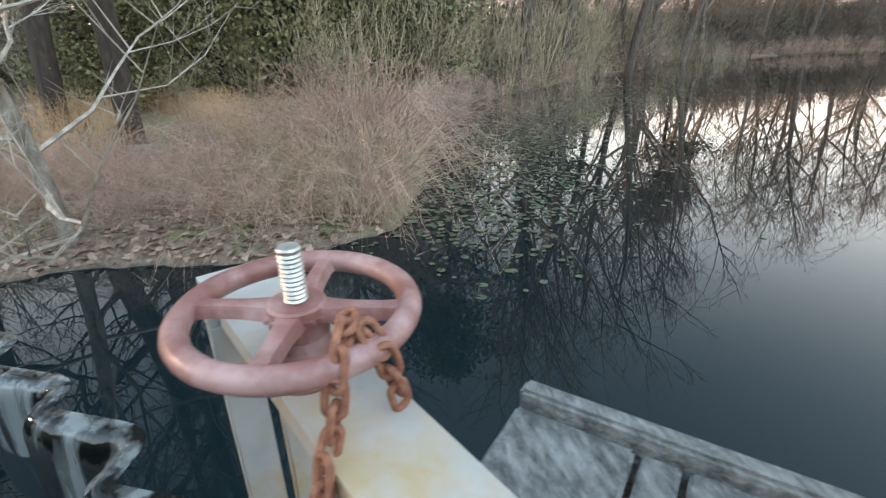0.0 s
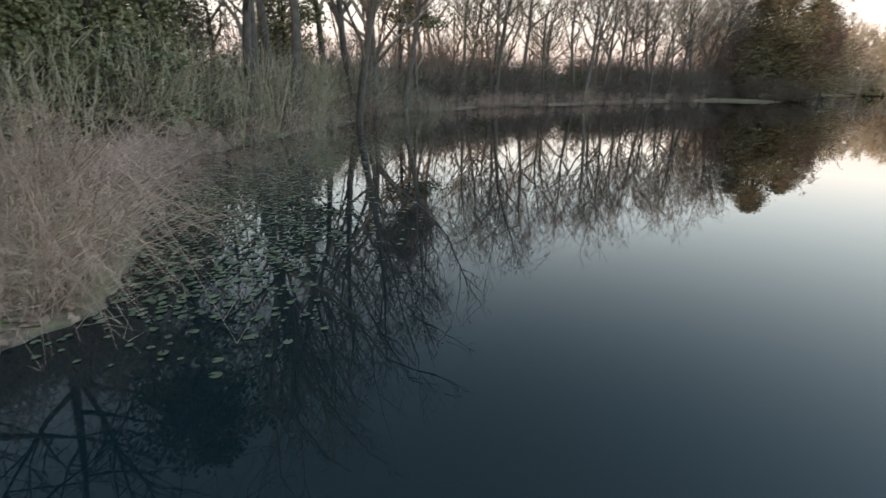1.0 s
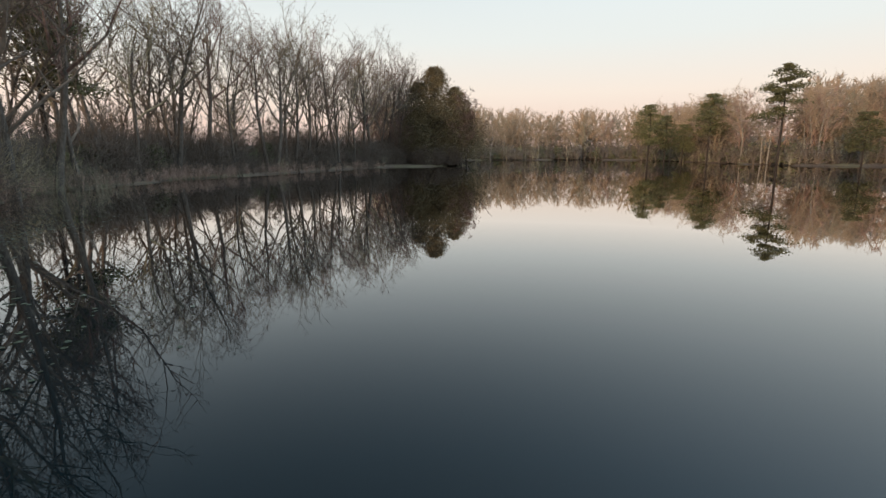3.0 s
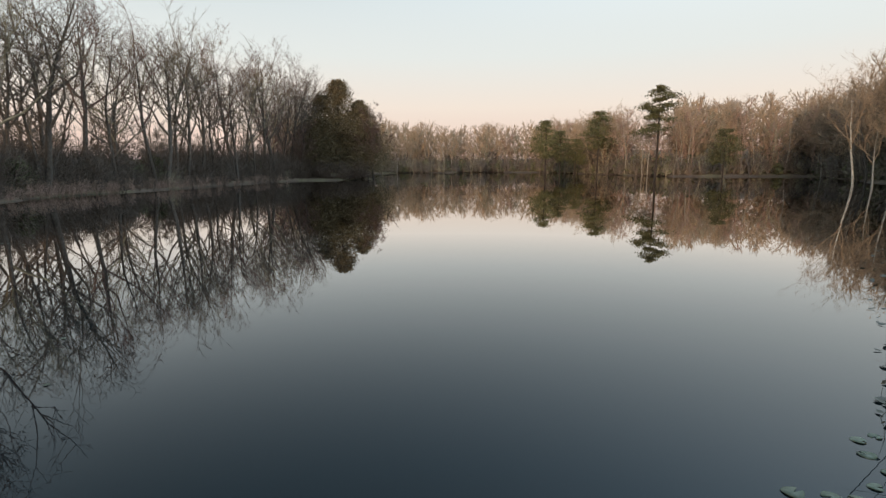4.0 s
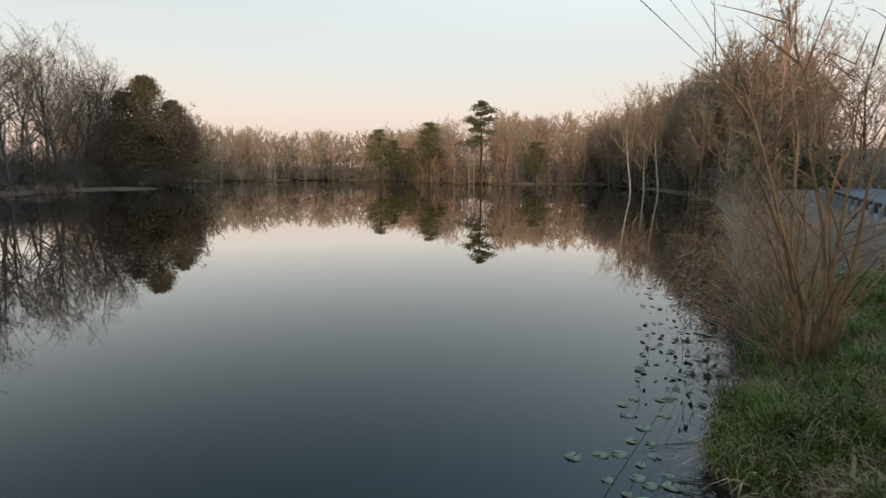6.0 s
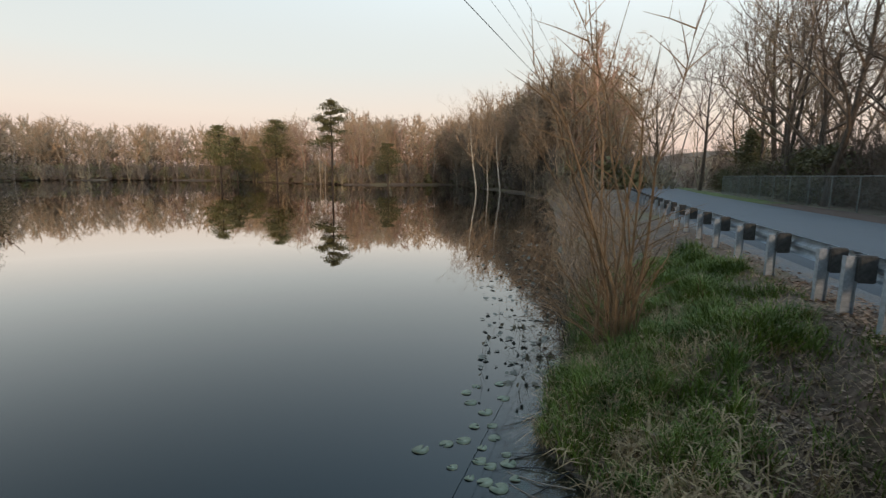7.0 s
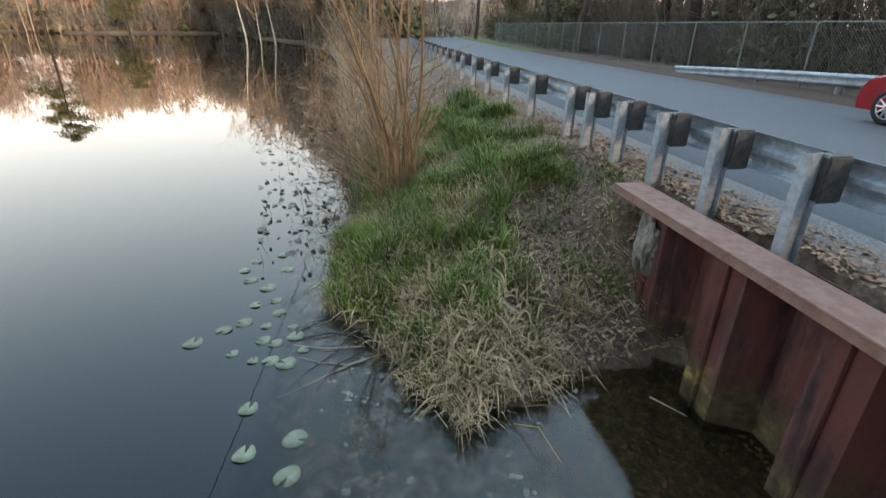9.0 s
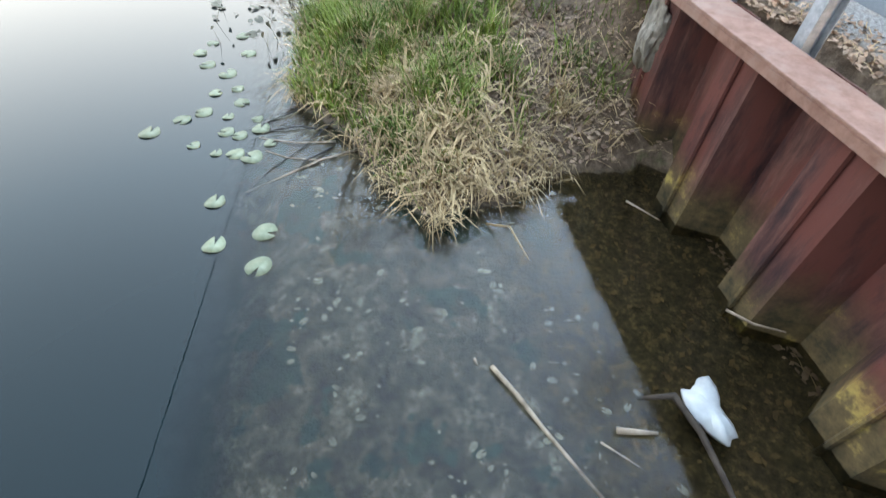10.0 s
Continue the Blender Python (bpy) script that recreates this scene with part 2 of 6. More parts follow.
def ground_material():
    m, nt, bs, _ = node_mat("bank_soil")
    geo = nt.nodes.new("ShaderNodeNewGeometry")
    sep = nt.nodes.new("ShaderNodeSeparateXYZ")
    nt.links.new(geo.outputs["Position"], sep.inputs[0])
    fine = noise_node(nt, 9, 8, 0.7)
    mid = noise_node(nt, 1.1, 5, 0.65)
    big = noise_node(nt, 0.12, 4, 0.6)
    litter = ramp_node(nt, fine.outputs[0], [(0.28, (0.06, 0.041, 0.029)), (0.5, (0.155, 0.108, 0.075)), (0.75, (0.33, 0.238, 0.172))]).outputs[0]
    turf = ramp_node(nt, fine.outputs[0], [(0.3, (0.05, 0.075, 0.02)), (0.7, (0.16, 0.20, 0.07))]).outputs[0]
    f = ramp_node(nt, mid.outputs[0], [(0.58, (0, 0, 0)), (0.70, (1, 1, 1))]).outputs[0]
    dry = mix_node(nt, f, litter, turf)
    field = mix_node(nt, ramp_node(nt, big.outputs[0], [(0.5, (0, 0, 0)), (0.6, (1, 1, 1))]).outputs[0], dry, (0.20, 0.165, 0.09))
    # lake bed: algae over pale silt in the shallows, deep-water gloom painted beyond
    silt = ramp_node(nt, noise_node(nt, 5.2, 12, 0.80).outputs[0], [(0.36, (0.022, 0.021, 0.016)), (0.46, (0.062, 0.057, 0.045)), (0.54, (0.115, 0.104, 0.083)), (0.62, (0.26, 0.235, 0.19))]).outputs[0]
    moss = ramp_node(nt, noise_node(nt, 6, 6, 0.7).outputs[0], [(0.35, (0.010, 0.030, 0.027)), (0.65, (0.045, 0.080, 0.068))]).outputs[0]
    # ragged mats of algae, about a hand to an arm wide
    mat_f = ramp_node(nt, noise_node(nt, 1.7, 10, 0.60).outputs[0], [(0.42, (1, 1, 1)), (0.455, (0.8, 0.8, 0.8)), (0.475, (0, 0, 0))]).outputs[0]
    algae = mix_node(nt, mat_f, silt, moss)
    # brown leaf debris gathered along the wall
    drift = nt.nodes.new("ShaderNodeVectorMath")
    drift.operation, drift.inputs[1].default_value = "DOT_PRODUCT", (0.702, -0.712, 0.0)
    nt.links.new(geo.outputs["Position"], drift.inputs[0])
    dsum = nt.nodes.new("ShaderNodeMath")
    dsum.operation, dsum.inputs[1].default_value = "MULTIPLY_ADD", 2.6
    nt.links.new(mid.outputs[0], dsum.inputs[0])
    nt.links.new(drift.outputs["Value"], dsum.inputs[2])
    dr = nt.nodes.new("ShaderNodeMapRange")
    dr.inputs[1].default_value, dr.inputs[2].default_value = 2.50, 3.15
    nt.links.new(dsum.outputs[0], dr.inputs[0])
    debris = ramp_node(nt, noise_node(nt, 14, 6, 0.75).outputs[0], [(0.35, (0.030, 0.023, 0.012)), (0.55, (0.09, 0.065, 0.03)), (0.7, (0.24, 0.16, 0.07))]).outputs[0]
    algae = mix_node(nt, dr.outputs[0], algae, debris)
    speck = ramp_node(nt, noise_node(nt, 34, 5, 0.75).outputs[0], [(0.35, (0.62, 0.62, 0.62)), (0.65, (1.2, 1.2, 1.2))]).outputs[0]
    algae = mix_node(nt, 1.0, algae, speck, "MULTIPLY")
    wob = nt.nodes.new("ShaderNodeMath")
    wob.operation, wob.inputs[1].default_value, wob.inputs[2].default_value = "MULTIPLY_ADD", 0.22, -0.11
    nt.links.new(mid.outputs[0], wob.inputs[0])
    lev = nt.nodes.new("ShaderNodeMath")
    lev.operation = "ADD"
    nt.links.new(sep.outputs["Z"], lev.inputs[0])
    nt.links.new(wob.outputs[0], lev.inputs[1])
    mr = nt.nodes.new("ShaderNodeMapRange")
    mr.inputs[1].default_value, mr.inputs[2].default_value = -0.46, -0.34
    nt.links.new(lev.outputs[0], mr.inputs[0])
    # the deep bed colour stands in for light lost in the water
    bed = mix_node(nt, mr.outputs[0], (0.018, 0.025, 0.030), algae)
    shore = nt.nodes.new("ShaderNodeMapRange")
    shore.inputs[1].default_value, shore.inputs[2].default_value = -0.03, 0.05
    nt.links.new(sep.outputs["Z"], shore.inputs[0])
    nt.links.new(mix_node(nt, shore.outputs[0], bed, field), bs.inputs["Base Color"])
    bs.inputs["Roughness"].default_value = 0.95
    b = nt.nodes.new("ShaderNodeBump")
    b.inputs["Strength"].default_value, b.inputs["Distance"].default_value = 0.8, 0.04
    nt.links.new(fine.outputs[0], b.inputs["Height"])
    nt.links.new(b.outputs[0], bs.inputs["Normal"])
    return m


def water_material(name="still_water", wave=0.006, clear=(0.76, 0.73, 0.64, 1)):
    m, nt, bs, out = node_mat(name)
    nt.nodes.remove(bs)
    gl = nt.nodes.new("ShaderNodeBsdfGlossy")
    gl.inputs["Roughness"].default_value = 0.004
    tr = nt.nodes.new("ShaderNodeBsdfTransparent")
    tr.inputs[0].default_value = clear
    fr = nt.nodes.new("ShaderNodeFresnel")
    fr.inputs[0].default_value = 1.33
    a, b2 = noise_node(nt, 0.9, 2, 0.5), noise_node(nt, 7, 2, 0.5)
    hgt = nt.nodes.new("ShaderNodeMath")
    hgt.operation, hgt.inputs[1].default_value = "MULTIPLY_ADD", 4.0
    nt.links.new(a.outputs[0], hgt.inputs[0])
    nt.links.new(b2.outputs[0], hgt.inputs[2])
    bp = nt.nodes.new("ShaderNodeBump")
    bp.inputs["Strength"].default_value, bp.inputs["Distance"].default_value = wave, 0.02
    nt.links.new(hgt.outputs[0], bp.inputs["Height"])
    # faint ripples where the outflow draws along the wall
    geo = nt.nodes.new("ShaderNodeNewGeometry")
    across = nt.nodes.new("ShaderNodeVectorMath")
    across.operation, across.inputs[1].default_value = "DOT_PRODUCT", (0.702, -0.712, 0.0)
    nt.links.new(geo.outputs["Position"], across.inputs[0])
    near = nt.nodes.new("ShaderNodeMapRange")
    near.inputs[1].default_value, near.inputs[2].default_value, near.inputs[4].default_value = 0.4, 1.6, 0.10
    nt.links.new(across.outputs["Value"], near.inputs[0])
    bp2 = nt.nodes.new("ShaderNodeBump")
    bp2.inputs["Distance"].default_value = 0.02
    nt.links.new(near.outputs[0], bp2.inputs["Strength"])
    nt.links.new(noise_node(nt, 8, 4, 0.6).outputs[0], bp2.inputs["Height"])
    nt.links.new(bp.outputs[0], bp2.inputs["Normal"])
    for n in (gl, fr):
        nt.links.new(bp2.outputs[0], n.inputs["Normal"])
    mx = nt.nodes.new("ShaderNodeMixShader")
    pw = nt.nodes.new("ShaderNodeMath")
    pw.operation, pw.inputs[1].default_value = "POWER", 1.2
    gain = nt.nodes.new("ShaderNodeMath")
    gain.operation, gain.use_clamp, gain.inputs[1].default_value = "MULTIPLY", True, 2.7
    nt.links.new(fr.outputs[0], pw.inputs[0])
    nt.links.new(pw.outputs[0], gain.inputs[0])
    nt.links.new(gain.outputs[0], mx.inputs[0])
    turbid = nt.nodes.new("ShaderNodeBsdfDiffuse")
    turbid.inputs[0].default_value = (0.005, 0.012, 0.014, 1)
    wander = nt.nodes.new("ShaderNodeMath")
    wander.operation, wander.inputs[1].default_value = "MULTIPLY_ADD", 0.5
    nt.links.new(noise_node(nt, 1.6, 6, 0.6).outputs[0], wander.inputs[0])
    nt.links.new(across.outputs["Value"], wander.inputs[2])
    deep = nt.nodes.new("ShaderNodeMapRange")
    deep.inputs[1].default_value, deep.inputs[2].default_value = -0.12, -0.62
    nt.links.new(wander.outputs[0], deep.inputs[0])
    body = nt.nodes.new("ShaderNodeMixShader")
    nt.links.new(deep.outputs[0], body.inputs[0])
    nt.links.new(tr.outputs[0], body.inputs[1])
    nt.links.new(turbid.outputs[0], body.inputs[2])
    nt.links.new(body.outputs[0], mx.inputs[1])
    nt.links.new(gl.outputs[0], mx.inputs[2])
    nt.links.new(mx.outputs[0], out.inputs[0])
    return m


def falling_material():
    m, nt, bs, _ = node_mat("falling_water")
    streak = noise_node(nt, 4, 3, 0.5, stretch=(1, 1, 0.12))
    # pale foam and bright glints on dark water, painted as streaks in the colour
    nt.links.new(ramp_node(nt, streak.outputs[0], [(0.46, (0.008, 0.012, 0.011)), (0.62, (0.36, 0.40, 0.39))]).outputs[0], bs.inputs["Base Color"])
    bs.inputs["Roughness"].default_value = 0.04
    bs.inputs["IOR"].default_value = 1.65
    bs.inputs["Transmission Weight"].default_value = 0.5
    b = nt.nodes.new("ShaderNodeBump")
    b.inputs["Strength"].default_value, b.inputs["Distance"].default_value = 0.6, 0.04
    nt.links.new(streak.outputs[0], b.inputs["Height"])
    nt.links.new(b.outputs[0], bs.inputs["Normal"])
    return m


M["pile"] = pile_material()
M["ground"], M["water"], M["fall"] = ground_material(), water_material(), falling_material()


# ---- mesh helpers ----
class Shape:
    """Collects vertices and faces for one mesh."""

    def __init__(self):
        self.v, self.f = [], []

    def add(self, verts, faces):
        k = len(self.v)
        self.v.extend(verts)
        self.f.extend(tuple(i + k for i in fc) for fc in faces)

    def tube(self, pts, radii, sides=4, cap=False):
        k, n = len(self.v), len(pts)
        for i, p in enumerate(pts):
            p = Vector(p)
            a = Vector(pts[max(i - 1, 0)])
            b = Vector(pts[min(i + 1, n - 1)])
            d = (b - a).normalized() if (b - a).length > 1e-9 else Vector((0, 0, 1))
            u = d.orthogonal().normalized() if abs(d.z) > 0.95 else d.cross(Vector((0, 0, 1))).normalized()
            w = d.cross(u)
            for q in range(sides):
                an = 2 * math.pi * q / sides
                self.v.append(tuple(p + radii[i] * (math.cos(an) * u + math.sin(an) * w)))
        for i in range(n - 1):
            for q in range(sides):
                q2 = (q + 1) % sides
                self.f.append((k + i * sides + q, k + i * sides + q2, k + (i + 1) * sides + q2, k + (i + 1) * sides + q))
        if cap:
            self.f.append(tuple(k + q for q in reversed(range(sides))))
            self.f.append(tuple(k + (n - 1) * sides + q for q in range(sides)))

    def twig(self, a, b, r):
        """A thin three-sided cone from a to b."""
        a, b = Vector(a), Vector(b)
        d = (b - a)
        u = d.orthogonal().normalized()
        w = d.normalized().cross(u)
        k = len(self.v)
        for q in range(3):
            an = 2.0944 * q
            self.v.append(tuple(a + r * (math.cos(an) * u + math.sin(an) * w)))
        self.v.append(tuple(b))
        self.f += [(k, k + 1, k + 3), (k + 1, k + 2, k + 3), (k + 2, k, k + 3)]

    def blade(self, p, tip, width, bend):
        """A folded, tapering leaf blade of two segments."""
        p, tip = Vector(p), Vector(tip)
        side = (tip - p).cross(Vector((0, 0, 1)))
        side = side.normalized() * width if side.length > 1e-6 else Vector((width, 0, 0))
        mid = (p + tip) / 2 + Vector((0, 0, bend))
        k = len(self.v)
        self.v += [tuple(p - side), tuple(p + side), tuple(mid - side * 0.8), tuple(mid + side * 0.8), tuple(tip)]
        self.f += [(k, k + 1, k + 3, k + 2), (k + 2, k + 3, k + 4)]

    def leaf(self, p, normal, size, rng, long=1.5):
        n = Vector(normal).normalized()
        u = n.orthogonal().normalized()
        u.rotate(Matrix.Rotation(rng.uniform(0, 6.28), 3, n))
        w = n.cross(u)
        p = Vector(p)
        k = len(self.v)
        self.v += [tuple(p - u * size * long), tuple(p + w * size + n * size * 0.2), tuple(p + u * size * long), tuple(p - w * size + n * size * 0.2)]
        self.f += [(k, k + 1, k + 2), (k, k + 2, k + 3)]

    def disc(self, p, normal, size, rng, long=1.15):
        """A small notched floating leaf."""
        n = Vector(normal).normalized()
        u = n.orthogonal().normalized()
        u.rotate(Matrix.Rotation(rng.uniform(0, 6.28), 3, n))
        w = n.cross(u)
        p, k, cup = Vector(p), len(self.v), rng.uniform(-0.08, 0.12)
        self.v.append(tuple(p))
        for i in range(8):
            a = 0.3 + (6.283 - 0.6) * i / 7
            q = size * rng.uniform(0.88, 1.1)
            self.v.append(tuple(p + u * math.cos(a) * q * long + w * math.sin(a) * q + n * size * cup))
        self.f += [(k, k + 1 + i, k + 2 + i) for i in range(7)]

    def box(self, lo, hi, m=None, bevel=0.0):
        bm = bmesh.new()
        bmesh.ops.create_cube(bm, size=1)
        for v in bm.verts:
            v.co = Vector((lo[i] + (v.co[i] + 0.5) * (hi[i] - lo[i]) for i in range(3)))
        if bevel:
            bmesh.ops.bevel(bm, geom=bm.edges[:], offset=bevel, segments=2, affect="EDGES")
        if m is not None:
            bmesh.ops.transform(bm, matrix=m, verts=bm.verts)
        bm.verts.index_update()
        self.add([tuple(v.co) for v in bm.verts], [tuple(v.index for v in fc.verts) for fc in bm.faces])
        bm.free()

    def mesh(self, name, material, smooth=False):
        me = bpy.data.meshes.new(name)
        me.from_pydata(self.v, [], self.f)
        me.materials.append(material)
        if smooth:
            me.polygons.foreach_set("use_smooth", [True] * len(me.polygons))
        me.update()
        return me


def part(name, shape, material, parent=None, label="", smooth=False):
    ob = new(name, shape.mesh(name, material, smooth) if isinstance(shape, Shape) else shape)
    if parent:
        ob.parent = parent
    return tagged(ob, label)


def thing(name, label, category, group="", at=None):
    e = new(name)
    if at is not None:
        e.matrix_basis = at
    return tagged(e, label, category, group)


# ---- plan: s runs along the road, n across it, away from the lake ----
SX, SY = 0.712, 0.702


def road_xy(s, n):
    return (s * SX + n * SY, s * SY - n * SX)


def sn_of(x, y):
    return x * SX + y * SY, x * SY - y * SX


LAKE = [(-7.2, -7.0), (-8.1, -4.6), (-8.2, -3.2), (-7.9, -2.0), (-7.8, -1.0), (-8.0, 0.0), (-8.6, 1.0), (-11.0, 2.0), (-17.5, 3.4), (-22.5, 6.6), (-27.3, 13.0), (-32.0, 19.8),
        (-39.0, 29.0), (-42.5, 46.0), (-42.0, 55.0), (-40.5, 73.0), (-38.5, 98.0), (-28.0, 106.0), (-24.0, 113.0), (-28.0, 121.0), (-40.0, 130.0), (-48.0, 150.0), (-46.0, 190.0), (-9.0, 216.0), (24.0, 214.0), (38.0, 158.0),
        (47.0, 136.0), (62.0, 135.0), (85.0, 134.0), (66.0, 96.0), (62.0, 83.0), (50.0, 58.0), (32.0, 33.5), (21.5, 22.5), (9.3, 9.1), (5.75, 5.65), (4.5, 4.9), (3.65, 3.9),
        (3.5, 3.0), (3.15, 2.35), (3.1, 1.83), (3.7, 1.58), (4.4, 1.28), (5.05, 0.75), (4.9, 0.05), (1.0, -3.8), (-1.5, -6.8)]


LAKE_A = np.array(LAKE)
LAKE_E = np.roll(LAKE_A, -1, 0) - LAKE_A


def lake_distance(x, y):
    """Distance to the shore, negative over the lake (numpy arrays)."""
    d = np.full(x.shape, 1e9)
    inside = np.zeros(x.shape, bool)
    if x.size < 400:
        px, py = x[..., None] - LAKE_A[:, 0], y[..., None] - LAKE_A[:, 1]
        ex, ey = LAKE_E[:, 0], LAKE_E[:, 1]
        t = np.clip((px * ex + py * ey) / (ex * ex + ey * ey), 0, 1)
        d = np.hypot(px - t * ex, py - t * ey).min(-1)
        cross = ((py < 0) != (py < ey)) & (px < ex * py / np.where(np.abs(ey) > 1e-9, ey, 1e-9))
        inside = cross.sum(-1) % 2 == 1
    else:
        for (ax, ay), (ex, ey) in zip(LAKE_A, LAKE_E):
            t = np.clip(((x - ax) * ex + (y - ay) * ey) / (ex * ex + ey * ey), 0, 1)
            d = np.minimum(d, np.hypot(x - ax - t * ex, y - ay - t * ey))
            inside ^= ((ay > y) != (ay + ey > y)) & (x < ex * (y - ay) / (ey if abs(ey) > 1e-9 else 1e-9) + ax)
    # small coves and tussocks along the waterline
    return np.where(inside, -d, d) + 0.08 * np.sin(4.1 * x + 1.3 * y) * np.sin(3.3 * y - 1.7 * x) + 0.03 * np.sin(9.0 * x - 2.0 * y) * np.sin(8.0 * y + 3.0 * x)


def road_centre(s):
    return 7.6 + 0.0007 * np.maximum(s, 0) ** 2


def ground_height(x, y):
    x, y = np.asarray(x, float), np.asarray(y, float)
    d = lake_distance(x, y)
    s, n = sn_of(x, y)
    wob = 0.06 * np.sin(1.9 * x + 0.7 * y) * np.sin(1.3 * y - 0.5 * x) + 0.03 * np.sin(5.1 * x) * np.sin(4.3 * y + 1)
    # natural banks
    z = 0.32 * (1 - np.exp(-np.maximum(d, 0) / 0.9)) + 0.018 * np.clip(d, 0, 60) + wob * np.clip(d / 1.5, 0, 1)
    hill = np.clip((d - 8) / 60, 0, 1) * np.where(y > 60, 4.0 + 5.0 * np.clip((x - 10) / 60, 0, 1), 0.6)
    z = z + hill
    # road embankment
    c = road_centre(s)
    bank = 1.43 * np.clip(d / 3.0, 0, 1) ** 0.8
    up = np.clip((n - (c - 5.7)) / 1.3, 0, 1)
    up = 1.43 * up * up * (3 - 2 * up) * np.clip(d / 1.2, 0, 1) ** 0.7
    emb = np.where(n > c - 4.35, 1.43, np.minimum(np.maximum(bank, up), 1.43)) + wob * np.clip(d, 0, 1) * (n < c - 4.6) * 0.9
    near = (n > -3) & (s > -60)
    blend = np.clip((70 - np.abs(s - 20)) / 20, 0, 1)
    side = np.where(near, np.clip((n + 3) / 2.0, 0, 1), 0)
    beyond = np.clip((n - c - 5.0) / 12, 0, 1)
    emb = emb * (1 - 0.35 * beyond)
    k = blend * side
    z = z * (1 - k) + emb * k
    # lake bed
    bed = -(0.04 + np.clip((-1.5 - x) / 3, 0, 1) * 0.9 * np.clip(-d, 0, 2) + np.clip((x + 4.5) / 3, 0, 1) * (0.11 * np.clip(-d, 0, 2.2) + 0.5 * np.clip(-0.40 + 0.12 * np.sin(2.3 * s) - n, 0, 4))) - 0.05 * np.clip(-d, 0, 1) * np.sin(3.1 * x + 1) * np.sin(2.7 * y)
    return np.where(d < 0, bed, z)


def gz(x, y):
    return float(ground_height(np.array([x]), np.array([y]))[0])


def spread(lo, hi, fine_lo, fine_hi, step, grow=1.10):
    """Coordinates that are fine between two limits and widen outwards."""
    mid = list(np.arange(fine_lo, fine_hi + 1e-6, step))
    a, st = [fine_lo], step
    while a[-1] > lo:
        st *= grow
        a.append(a[-1] - st)
    b, st = [fine_hi], step
    while b[-1] < hi:
        st *= grow
        b.append(b[-1] + st)
    return np.array(a[:0:-1] + mid + b[1:])


def build_ground():
    xs, ys = spread(-900, 900, -13, 11, 0.16), spread(-600, 1200, -5, 10, 0.16)
    X, Y = np.meshgrid(xs, ys)
    Z = ground_height(X.ravel(), Y.ravel())
    nx, ny = len(xs), len(ys)
    i = np.arange((ny - 1) * (nx - 1))
    r, c = i // (nx - 1), i % (nx - 1)
    k = r * nx + c
    faces = np.stack([k, k + 1, k + nx + 1, k + nx], 1)
    me = bpy.data.meshes.new("ground")
    me.from_pydata(np.stack([X.ravel(), Y.ravel(), Z], 1).tolist(), [], faces.tolist())
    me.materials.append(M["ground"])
    me.polygons.foreach_set("use_smooth", [True] * len(me.polygons))
    tagged(new("ground", me), "brown leaf-littered lake banks and pale silty lake bed", "ground", kind="structure")


# crest of the overflow weir, zigzag like its sheets
CREST = [Vector((x, y, 0)) for x, y in ((-7.5, -4.5), (-7.0, -4.6), (-6.5, -3.62), (-6.0, -3.72), (-5.50, -2.72), (-5.09, -2.80), (-4.60, -1.82), (-4.06, -2.0), (-3.6, -1.05), (-3.1, -1.2), (-2.7, -0.4))]


def build_water():
    sh = Shape()
    pts = [(-60, -6.5)] + [(p.x, p.y) for p in CREST] + [(-0.5, -3.2), (8, -3.2), (8, 3.5), (60, 30), (120, 150), (20, 240), (-80, 220), (-90, 60)]
    sh.add([(x, y, 0.0) for x, y in pts], [tuple(range(len(pts)))])
    tagged(new("water", sh.mesh("water", M["water"])), "still dark pond water mirroring trees and dusk sky", "water", kind="structure")


build_ground()
build_water()


def strip(name, s0, s1, n_of, z_of, material, label, step=1.5, kind="structure", category="road"):
    sh, rows = Shape(), []
    for s in np.arange(s0, s1 + 0.01, step):
        rows.append([(*road_xy(s, n), z) for n, z in zip(n_of(s), z_of(s))])
    w = len(rows[0])
    sh.add([p for r in rows for p in r], [(i * w + j, i * w + j + 1, (i + 1) * w + j + 1, (i + 1) * w + j) for i in range(len(rows) - 1) for j in range(w - 1)])
    return tagged(new(name, sh.mesh(name, material, True)), label, category, kind=kind)


strip("road", -40, 96, lambda s: [road_centre(s) + q for q in (-3.42, -3.4, -1.7, 0, 1.7, 3.4, 3.42)], lambda s: (1.38, 1.455, 1.475, 1.49, 1.475, 1.455, 1.38), M["asphalt"],
      "worn blue-grey asphalt two-lane road curving beside the pond")
strip("gravel_shoulder", -40, 96, lambda s: [road_centre(s) + q for q in (-4.0, -3.9, -3.38)], lambda s: (1.40, 1.445, 1.447), M["gravel"], "pale gravel shoulder along the asphalt", category="shoulder")

M["turf"] = surface("verge_turf", (0.045, 0.075, 0.012), (0.15, 0.20, 0.04), 9, 0.9, 0.8, stain=(0.12, 0.085, 0.05), stain_scale=0.35, stain_at=0.58, dist=0.05)
M["mulch"] = surface("dark_leaf_mulch", (0.05, 0.032, 0.024), (0.17, 0.11, 0.08), 12, 0.95, 0.9, stain=(0.10, 0.062, 0.045), stain_scale=1.1, dist=0.04)
strip("grass_verge", 36, 90, lambda s: [road_centre(s) + q for q in (3.38, 3.6, 4.4, 5.2, 5.6)], lambda s: (1.450, 1.49, 1.50, 1.48, 1.40), M["turf"], "low green grass verge beyond the road", category="verge")
